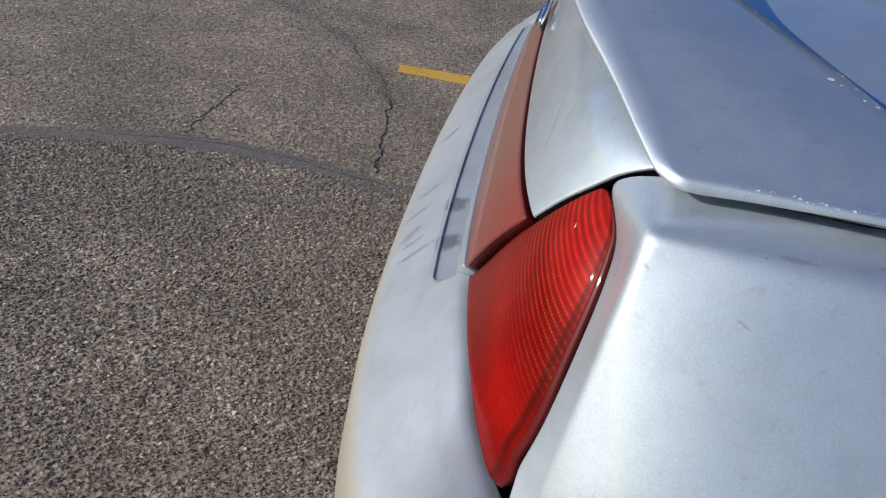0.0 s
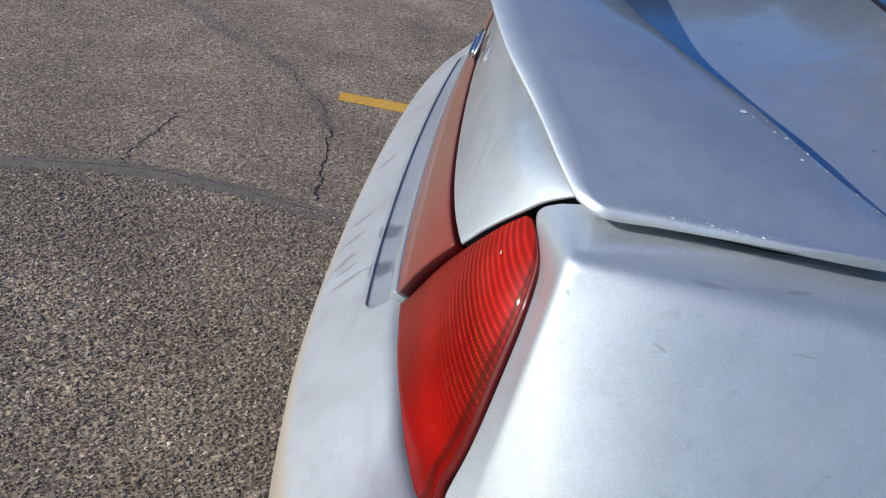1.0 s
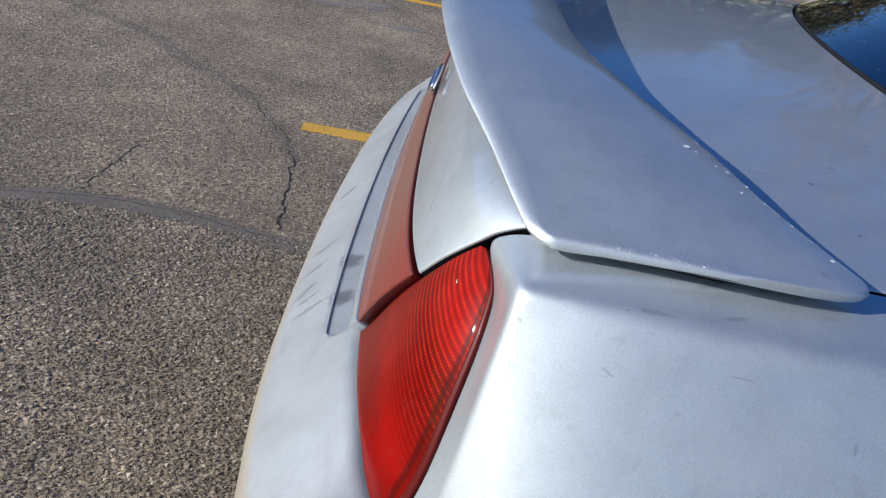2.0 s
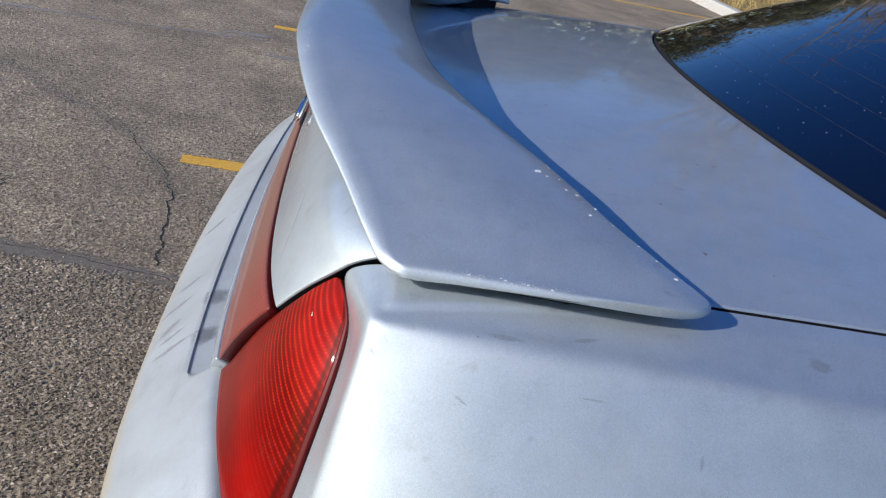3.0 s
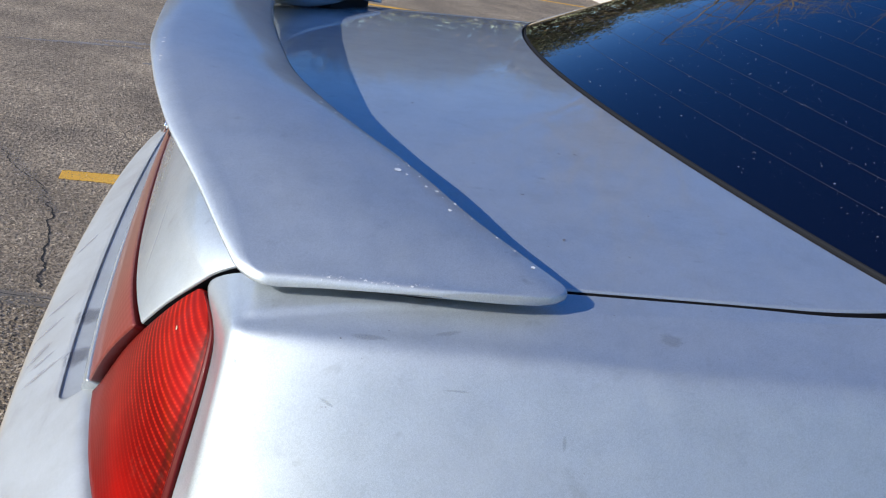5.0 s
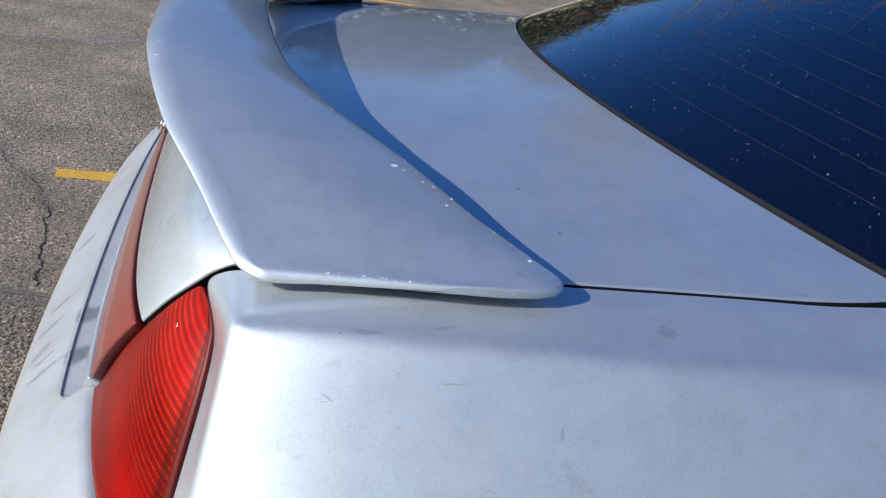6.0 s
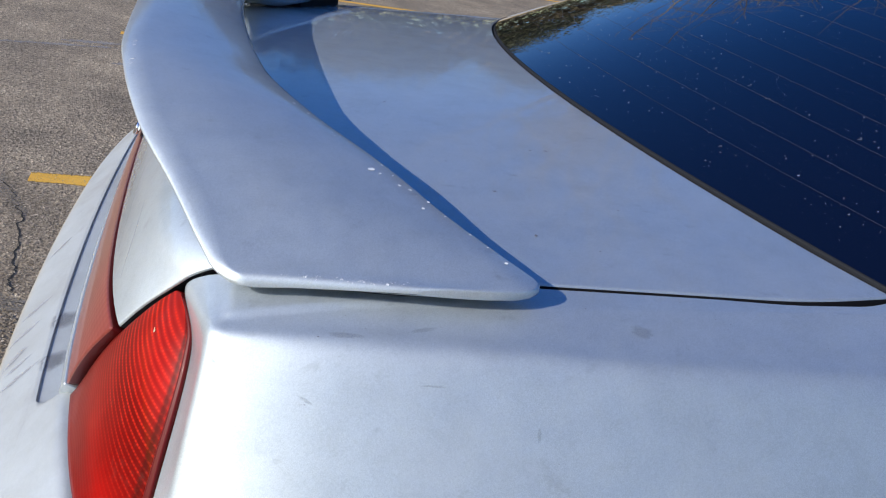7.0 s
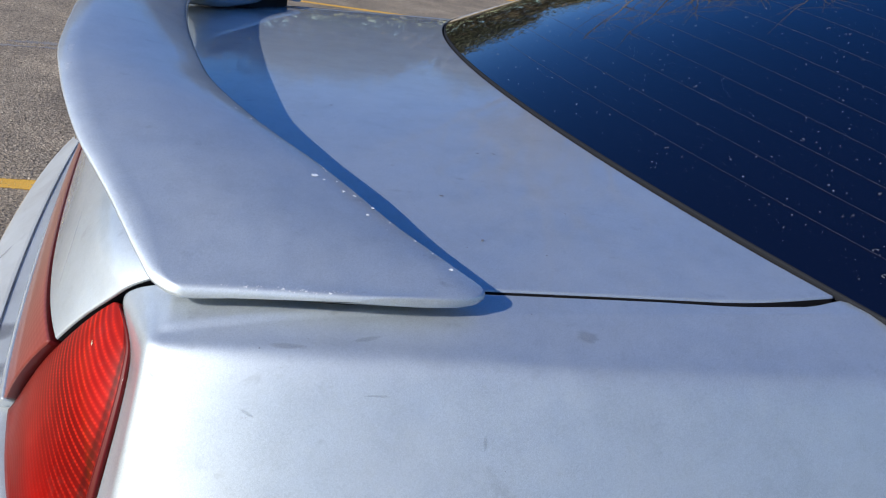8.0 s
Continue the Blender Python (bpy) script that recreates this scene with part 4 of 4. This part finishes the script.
# ---- cabin and front of the car
def ruled(a, b, rows, bow=(0, 0, 0)):
    a, b = np.asarray(a, float), np.asarray(b, float)
    s = np.linspace(0, 1, rows)[:, None, None]
    return a * (1 - s) + b * s + np.asarray(bow, float) * 4 * s * (1 - s)


def line(p, q, n):
    return np.array([np.asarray(p, float) * (1 - s) + np.asarray(q, float) * s for s in np.linspace(0, 1, n)])


roof_back = np.array([(1.565 + 0.02 * (1 - w * w), w * 0.515, 1.345 + 0.03 * (1 - w * w)) for w in np.linspace(-1, 1, 25)])
roof_front = np.array([(2.55 + 0.06 * (1 - w * w), w * 0.50, 1.33 + 0.03 * (1 - w * w)) for w in np.linspace(-1, 1, 25)])
part("roof", panel("roof", ruled(roof_back, roof_front, 15, (0, 0, 0.03)), PAINT, (0, 0, 1)), car)
screen_low = np.array([(3.30 + 0.10 * (1 - w * w), w * 0.66, 0.985) for w in np.linspace(-1, 1, 25)])
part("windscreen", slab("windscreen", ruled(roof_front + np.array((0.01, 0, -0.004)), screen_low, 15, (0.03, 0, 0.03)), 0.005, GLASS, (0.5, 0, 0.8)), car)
hood_front = np.array([(4.42 + 0.10 * (1 - w * w), w * 0.62, 0.72 + 0.03 * (1 - w * w)) for w in np.linspace(-1, 1, 25)])
part("hood", panel("hood", ruled(screen_low + np.array((0.01, 0, -0.008)), hood_front, 15, (0, 0, 0.05)), PAINT, (0, 0, 1)), car)
nose = []
for k, (dx, z, wd) in enumerate(((0.0, 0.71, 0.66), (0.10, 0.66, 0.72), (0.16, 0.55, 0.76), (0.17, 0.42, 0.77), (0.12, 0.28, 0.76), (0.0, 0.22, 0.74))):
    nose.append([(4.44 + dx - 0.45 * abs(w) ** 4, w * wd, z) for w in np.linspace(-1, 1, 25)])
part("front_bumper", panel("front_bumper", np.array(nose), PAINT, (1, 0, 0.1)), car)

for side in (1, -1):
    fix = (lambda q: q) if side > 0 else mirrored
    out = (0, -side, 0.3)
    # pillar beside the rear window
    pillar = []
    for u in np.linspace(0, 1, 16):
        a = window_point(u, -1) + np.array((0.002, -0.006, 0.001))
        b = np.array((1.74 + 0.21 * u, -0.69 + 0.16 * u, 0.995 + 0.357 * u))
        pillar.append([a * (1 - s) + b * s + np.array((0, -0.02, 0)) * 4 * s * (1 - s) for s in np.linspace(0, 1, 14)])
    part("rear_pillar", panel("rear_pillar", fix(np.array(pillar)), PAINT, out), car)
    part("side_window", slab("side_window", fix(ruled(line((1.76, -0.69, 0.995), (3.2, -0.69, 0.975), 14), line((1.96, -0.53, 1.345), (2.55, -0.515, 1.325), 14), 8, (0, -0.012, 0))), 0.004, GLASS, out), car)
    rows = [[body(1 + x - XC, v) for x in np.linspace(1.755, 2.98, 16)] for v in np.linspace(0.16, 0.985, 16)]
    part("door", panel("door", fix(np.array(rows)), PAINT, out), car)
    fender = []
    for x in np.linspace(2.985, 4.34, 40):
        d = abs(x - FRONT_AXLE)
        zb = max(0.315 + math.sqrt(max(ARCH**2 - d * d, 0)), 0.29) if d < ARCH else 0.29
        zt = 0.975 - 0.16 * max(0, (x - 2.985) / 1.36) ** 1.6
        wd = 1 - 0.10 * max(0, (x - 3.8) / 0.55) ** 2
        col = []
        for s in np.linspace(0, 1, 16):
            z = zt + (zb - zt) * s
            col.append((x, -float(width_at(min(z + 0.02, 0.97))) * wd, z))
        fender.append(col)
    part("front_fender", panel("front_fender", fix(np.array(fender)), PAINT, out), car)
    part("headlamp", panel("headlamp", fix(np.array([[(4.40 - 0.12 * s * s + 0.02 * t, -0.36 - 0.28 * s, 0.70 - 0.11 * t) for t in np.linspace(0, 1, 6)] for s in np.linspace(0, 1, 10)])), ALLOY, (1, -0.3 * side, 0)), car, "clear headlamp")
    # wheels
    for ax in (REAR_AXLE, FRONT_AXLE):
        wheel = part("wheel", None, car)
        wheel.location = (ax, -side * TRACK_Y, WHEEL_R)
        ring = [(0.20, -0.095), (0.27, -0.105), (0.305, -0.09), (0.315, -0.06), (0.315, 0.06), (0.305, 0.09), (0.27, 0.105), (0.20, 0.095)]
        pts = [(r * math.cos(a), yy, r * math.sin(a)) for a in np.linspace(0, 2 * math.pi, 40, endpoint=False) for r, yy in ring]
        faces = [(i * 8 + j, ((i + 1) % 40) * 8 + j, ((i + 1) % 40) * 8 + (j + 1) % 8, i * 8 + (j + 1) % 8) for i in range(40) for j in range(8)]
        part("tyre", mesh_of("tyre", pts, faces, TYRE), wheel)
        prof = [(0.005, -0.05), (0.05, -0.055), (0.06, -0.045), (0.17, -0.04), (0.19, -0.07), (0.203, -0.09), (0.20, 0.09)]
        pts = [(r * math.cos(a), yy * side, r * math.sin(a)) for a in np.linspace(0, 2 * math.pi, 40, endpoint=False) for r, yy in prof]
        faces = [(i * 7 + j, ((i + 1) % 40) * 7 + j, ((i + 1) % 40) * 7 + j + 1, i * 7 + j + 1) for i in range(40) for j in range(6)]
        part("rim", mesh_of("rim", pts, faces, ALLOY), wheel)

# dark cabin: rear shelf, seat backs, floor pan
shelf = np.array([[(x, w * 0.62, 0.985) for w in np.linspace(-1, 1, 9)] for x in np.linspace(0.80, 1.40, 5)])
part("rear_shelf", panel("rear_shelf", shelf, DARK, (0, 0, 1), 0.03), car, "dark parcel shelf under the rear window")
seat = np.array([[(1.40 + 0.10 * t, w * 0.6, 1.12 - 0.55 * t + 0.02 * math.cos(w * 9)) for w in np.linspace(-1, 1, 25)] for t in np.linspace(-0.1, 1, 8)])
part("rear_seat", panel("rear_seat", seat, DARK, (-1, 0, 0), 0.12), car, "dark rear seat back")
pan = np.array([[(x, w * 0.66, 0.27) for w in np.linspace(-1, 1, 5)] for x in np.linspace(0.25, 4.3, 9)])
part("floor_pan", panel("floor_pan", pan, BLACK, (0, 0, -1), 0.02), car)

# ---------------------------------------------------------------- ground
SEAL_FADED = frayed(speckled("faded_sealant", ((0.3, (0.15, 0.135, 0.115)), (0.65, (0.31, 0.28, 0.24))), 70.0, 0.9), 0.24)
ground = new("ground", mesh_of("ground", [(-300, -300, 0), (300, -300, 0), (300, 300, 0), (-300, 300, 0)], [(0, 1, 2, 3)], ASPHALT, False))
tagged(ground, "weathered grey asphalt of a parking lot", "asphalt", kind="structure")


def ribbon(name, path, widths, z, mat, jitter=0.0, sub=14, seed=1):
    """A flat uneven strip along a path on the ground."""
    rnd = random.Random(seed)
    path = np.asarray(path, float)
    fx, fy = along(path)
    n = sub * (len(path) - 1) + 1
    s = np.linspace(0, 1, n)
    p = np.stack([fx(s), fy(s)], 1)
    tang = np.gradient(p, axis=0)
    tang /= np.linalg.norm(tang, axis=1, keepdims=True)
    nor = np.stack([-tang[:, 1], tang[:, 0]], 1)
    w = np.interp(s, np.linspace(0, 1, len(widths)), widths) / 2
    verts = []
    steps = (-1.0, -0.6, 0.0, 0.6, 1.0)
    for i in range(n):
        half = (w[i] + rnd.uniform(-jitter, jitter), w[i] + rnd.uniform(-jitter, jitter))
        verts += [(*(p[i] + nor[i] * k * half[k > 0]), z) for k in steps]
    me = mesh_of(name, verts, grid_faces(n, 5), mat, False)
    across = me.attributes.new("across", "FLOAT", "POINT")
    for k in range(5 * n):
        across.data[k].value = 1 - abs(steps[k % 5])
    return new(name, me)


tagged(ribbon("crack_sealant", [(-3.6, 0.1), (-2.0, 0.72), (-1.30, 1.023), (-1.08, 1.10), (-0.86, 1.19), (-0.69, 1.21), (-0.51, 1.212), (-0.325, 1.185), (-0.148, 1.164), (0.25, 1.13), (0.9, 1.22)], (0.12, 0.12, 0.12, 0.115, 0.105, 0.105), 0.0010, TAR, 0.008, 24, 2), "dark band of crack sealant on the asphalt", "crack sealant", kind="structure")
tagged(ribbon("crack_sealant", [(-0.30, 1.80), (-0.36, 1.92), (-0.58, 2.32), (-0.80, 2.55), (-1.0, 2.69), (-1.22, 2.94), (-1.9, 3.3)], (0.05, 0.07, 0.09, 0.12, 0.10, 0.08), 0.0010, SEAL_FADED, 0.014, 14, 3), "faded band of crack sealant on the asphalt", "crack sealant", kind="structure")


def crack(path, width, seed):
    rnd = random.Random(seed)
    pts = []
    path = [np.array(p) for p in path]
    for a, b in zip(path, path[1:]):
        drift = np.zeros(2)
        for s in np.linspace(0, 1, 11)[:-1]:
            drift = 0.75 * drift + np.array((rnd.gauss(0, 1), rnd.gauss(0, 0.5))) * 0.0045
            pts.append(a * (1 - s) + b * s + drift * (0.2 + math.sin(math.pi * s)))
    pts.append(path[-1])
    n = len(pts)
    return tagged(ribbon("crack", pts, [width * (0.5 + 0.9 * rnd.random()) for _ in range(n)] + [0.001], 0.0014, CRACK, 0.0008, 2, seed), "jagged open crack in the asphalt", "crack", kind="structure")


crack([(-0.836, 1.25), (-0.845, 1.34), (-0.84, 1.40), (-0.831, 1.593), (-0.843, 1.702)], 0.0045, 5)
crack([(-0.225, 1.25), (-0.245, 1.35), (-0.263, 1.439), (-0.288, 1.649), (-0.329, 1.85), (-0.34, 1.90)], 0.0055, 6)
crack([(-1.05, 1.135), (-0.80, 1.215), (-0.52, 1.235), (-0.30, 1.195), (-0.10, 1.17)], 0.003, 8)
crack([(-0.36, 1.93), (-0.39, 2.034), (-0.521, 2.197), (-0.60, 2.36), (-0.623, 2.402)], 0.004, 7)

LINE_SLOPE, STALL = 0.0546, 2.79
for k in range(4):
    y0 = 2.197 + STALL * k
    x0 = (-0.365, -0.38, -0.37, -0.40)[k]
    ob = ribbon("parking_line", [(x0, y0 + LINE_SLOPE * x0), (x0 + 0.2, y0 + LINE_SLOPE * (x0 + 0.2)), (2.0, y0 + LINE_SLOPE * 2), (5.2, y0 + LINE_SLOPE * 5.2)], (0.10, 0.125, 0.125, 0.125, 0.12, 0.12, 0.12, 0.12, 0.12, 0.12, 0.12, 0.12, 0.12, 0.12, 0.12, 0.12, 0.12, 0.12, 0.12, 0.12), 0.0012, YELLOW, 0.004, 30, 20 + k)
    tagged(ob, "worn yellow parking line on the asphalt", "parking line", "parking lines", "structure")
for k, (a, b, w) in enumerate((((-2.6, 4.02), (-1.1, 4.26), 0.07), ((-1.1, 4.27), (-0.34, 4.50), 0.06), ((-0.67, 4.53), (-0.30, 4.62), 0.09), ((-0.33, 4.10), (-0.03, 4.15), 0.09))):
    mid = (0.5 * (a[0] + b[0]), 0.5 * (a[1] + b[1]) + 0.01)
    tagged(ribbon("scuff_mark", [a, mid, b], (0.02, w, w, 0.02), 0.0011, CHALK, 0.015, 14, 30 + k), "faint pale scuff on the asphalt", "scuff", kind="structure")


# kerb and dry grass past the heads of the stalls
def kerb_x(y):
    return 4.95 - LINE_SLOPE * (y - 12.2)


prof = [(0.0, -0.02), (0.0, 0.10), (0.012, 0.128), (0.03, 0.135), (0.15, 0.135), (0.15, -0.02)]
kv, kf = [], []
yk = np.linspace(-30, 40, 36)
for y in yk:
    kv += [(kerb_x(y) + dx, y, z) for dx, z in prof]
kf = grid_faces(len(yk), len(prof))
tagged(new("kerb", mesh_of("kerb", kv, kf, CONCRETE, False)), "pale concrete kerb along the parking stalls", "kerb", kind="structure")
lawn = [(kerb_x(-30) + 0.15, -30, 0.12), (60, -30, 0.12), (60, 60, 0.12), (kerb_x(40) + 0.15, 40, 0.12)]
tagged(new("lawn", mesh_of("lawn", lawn, [(0, 1, 2, 3)], GRASS, False)), "dry tan grass behind the kerb", "lawn", kind="structure")
rng = np.random.default_rng(4)
n = 9000
gx, gy = rng.uniform(5.0, 9.5, n), rng.uniform(8.5, 17.0, n)
gx += np.maximum(0, 4.95 - LINE_SLOPE * (gy - 12.2) + 0.2 - gx)
ang, hh = rng.uniform(0, 6.28, n), rng.uniform(0.04, 0.11, n)
lean = rng.uniform(-0.05, 0.05, (n, 2))
bw = 0.006
bv = np.stack([np.stack([gx - bw * np.cos(ang), gy - bw * np.sin(ang), 0 * gx + 0.118], 1), np.stack([gx + bw * np.cos(ang), gy + bw * np.sin(ang), 0 * gx + 0.118], 1), np.stack([gx + lean[:, 0], gy + lean[:, 1], 0.12 + hh], 1)], 1).reshape(-1, 3)
bf = np.arange(3 * n).reshape(-1, 3)
tagged(new("grass", mesh_of("grass", bv, bf, BLADE, False)), "dry tan grass blades behind the kerb", "grass", kind="stuff")

# loose and exposed stones of the coarse asphalt
n = 118000
sx, sy = rng.uniform(-1.9, 0.15, n), rng.uniform(-0.35, 2.5, n)
near = sy < 1.02 + 0.16 * np.clip((sx + 1.3) / 0.6, -2, 1)
thin_out = np.clip(np.minimum((sx + 1.9) / 0.6, np.minimum((sy + 0.35) / 0.35, (2.5 - sy) / 0.5)), 0, 1)
keep = (near | (rng.uniform(0, 1, n) < 0.6)) & (rng.uniform(0, 1, n) < thin_out)
sx, sy = sx[keep], sy[keep]
n = len(sx)
r = rng.uniform(0.0026, 0.0064, n) * np.where(near[keep], 1.0, 0.62)
five = np.arange(5) * (2 * math.pi / 5)
turn = rng.uniform(0, 6.28, n)
angle = five[None] + turn[:, None] + rng.uniform(-0.35, 0.35, (n, 5))
out = r[:, None] * rng.uniform(0.7, 1.25, (n, 5))
long = rng.uniform(0.55, 1.0, n)[:, None]
ox, oy = out * np.cos(angle), out * np.sin(angle) * long
top = rng.uniform(0.6, 0.85, (n, 5))
high = r[:, None] * rng.uniform(0.18, 0.52, n)[:, None] + 0.20 * (ox * rng.normal(0, 1, (n, 1)) + oy * rng.normal(0, 1, (n, 1)))
low_ring = np.stack([ox + sx[:, None], oy + sy[:, None], 0 * ox - 0.0008], -1)
top_ring = np.stack([ox * top + sx[:, None], oy * top + sy[:, None], np.maximum(high, 0.0006)], -1)
sv = np.concatenate([low_ring, top_ring], 1).reshape(-1, 3)
sides = [(k, (k + 1) % 5, 5 + (k + 1) % 5, 5 + k) for k in range(5)]
quads = (np.array(sides)[None] + 10 * np.arange(n)[:, None, None]).reshape(-1, 4).tolist()
caps = (np.arange(5, 10)[None] + 10 * np.arange(n)[:, None]).tolist()
sf = quads + caps
STONE = material("aggregate", (0.14, 0.13, 0.12), 0.9)
geo = STONE.node_tree.nodes.new("ShaderNodeNewGeometry")
tone = ramp(STONE, geo, "Random Per Island", ((0.0, (0.120, 0.096, 0.069)), (0.4, (0.212, 0.172, 0.124)), (0.9, (0.31, 0.256, 0.188)), (1.0, (0.58, 0.49, 0.385))))
patchy = ramp(STONE, noise_tex(STONE, coords(STONE), 3.2, 6.0, 0.6), "Fac", ((0.34, (0.80, 0.79, 0.78)), (0.55, (0.98, 0.98, 0.98)), (0.70, (1.5, 1.47, 1.42))))
toned = mixed(STONE, None, 1.0, (tone, "Color"), (patchy, "Color"))
toned.blend_type = "MULTIPLY"
join(STONE, toned, 2, principled(STONE), "Base Color")
me = bpy.data.meshes.new("aggregate")
me.from_pydata(sv.tolist(), [], sf)
me.materials.append(STONE)
tagged(new("aggregate", me), "grey and tan stones of the coarse asphalt", "aggregate", kind="stuff")


# ---------------------------------------------------------------- trees past the lot
def tree(x, y, h, seed, leaves):
    rnd = random.Random(seed)
    root = tagged(empty("tree", (x, y, -0.02)), "bare deciduous tree with thin brown branches" if not leaves else "dark green evergreen tree behind the lot", "tree", "trees past the lot")
    verts, faces = [], []
    tips = []

    def limb(p, d, length, rad, level):
        n = 5
        pts = [np.array(p, float)]
        dd = np.array(d, float)
        for _ in range(n):
            dd = dd + np.array([rnd.uniform(-1, 1) for _ in range(3)]) * 0.16
            dd[2] += 0.05
            dd /= np.linalg.norm(dd)
            pts.append(pts[-1] + dd * length / n)
        base = len(verts)
        sides = 7 if level < 2 else 4
        for i, q in enumerate(pts):
            t = np.gradient(np.array(pts), axis=0)[i]
            t /= np.linalg.norm(t)
            a = np.cross(t, (0.3, 0.9, 0.1))
            a /= np.linalg.norm(a)
            c = np.cross(t, a)
            rr = rad * (1 - 0.55 * i / n)
            for k in range(sides):
                g = k * 2 * math.pi / sides
                verts.append(q + rr * (math.cos(g) * a + math.sin(g) * c))
        faces.extend(grid_faces(n + 1, sides, loop=True, base=base))
        if level == (3 if leaves else 4):
            tips.append(pts[-1])
            tips.append(pts[2])
            return
        for i in range(5 if level == 0 else 3 if leaves else 4):
            k = rnd.choice((2, 3, 4, 5)) if level else 2 + i
            q = pts[min(k, n)]
            turn = rnd.uniform(0, 6.28)
            side = np.array((math.cos(turn), math.sin(turn), rnd.uniform(0.1, 0.7)))
            limb(q, dd * 0.55 + side * 0.8, length * rnd.uniform(0.5, 0.75), rad * 0.5, level + 1)

    limb((0, 0, 0), (0, 0, 1), h * 0.42, h * (0.020 if leaves else 0.012), 0)
    part("trunk", mesh_of("trunk", verts, faces, DARK_BARK if leaves else BARK), root)
    if leaves:
        r2 = np.random.default_rng(seed)
        n = 15000
        c = np.array(tips)[r2.integers(0, len(tips), n)] + r2.normal(0, h * 0.055, (n, 3))
        a = r2.normal(0, 1, (n, 2, 3))
        a /= np.linalg.norm(a, axis=-1, keepdims=True)
        s = r2.uniform(0.035, 0.09, n)[:, None] * h / 8
        lv = np.stack([c + a[:, 0] * s, c + a[:, 1] * s * 0.6, c - a[:, 0] * s, c - a[:, 1] * s * 0.6], 1).reshape(-1, 3)
        part("crown", mesh_of("crown", lv, np.arange(4 * n).reshape(-1, 4), LEAF, False), root)
    return root


for k, (x, y, h, lv) in enumerate(((-6.5, 27, 7.5, True), (-1.5, 30, 6.0, True), (2.5, 27, 7.0, True), (10.6, 24, 14.0, False), (13.0, 25.0, 15.0, False), (16.5, 24, 15.0, False), (20.5, 22, 13.0, False), (12, 30, 9.0, True), (-12, 28, 8.5, True))):
    tree(x, y, 1.4 * h, 50 + k, lv)


# brown shrubs along the far side, out of view, added to hide the bright horizon
rs = np.random.default_rng(9)
n = 100000
hx, hy = rs.uniform(-45, 45, n), rs.uniform(31, 36, n)
hz = rs.random(n) ** 0.8 * (6.9 + 1.3 * np.sin(hx * 0.7) + 0.8 * np.sin(hx * 1.9 + 1) + 2.4 * np.exp(-((hx - 6.8) / 3.0) ** 2)) + 0.1
hc = np.stack([hx, hy, hz], 1)
ha = rs.normal(0, 1, (n, 2, 3))
ha /= np.linalg.norm(ha, axis=-1, keepdims=True)
hs = rs.uniform(0.12, 0.32, n)[:, None]
hv = np.stack([hc + ha[:, 0] * hs, hc + ha[:, 1] * hs * 0.5, hc - ha[:, 0] * hs, hc - ha[:, 1] * hs * 0.5], 1).reshape(-1, 3)
SHRUB = speckled("shrub_twigs", ((0.3, (0.10, 0.08, 0.045)), (0.7, (0.22, 0.18, 0.10))), 2.0, 0.9)
tagged(new("shrubs", mesh_of("shrubs", hv, np.arange(4 * n).reshape(-1, 4), SHRUB, False)), "added brown bare shrubs, out of view past the lot", "shrubs", kind="stuff")
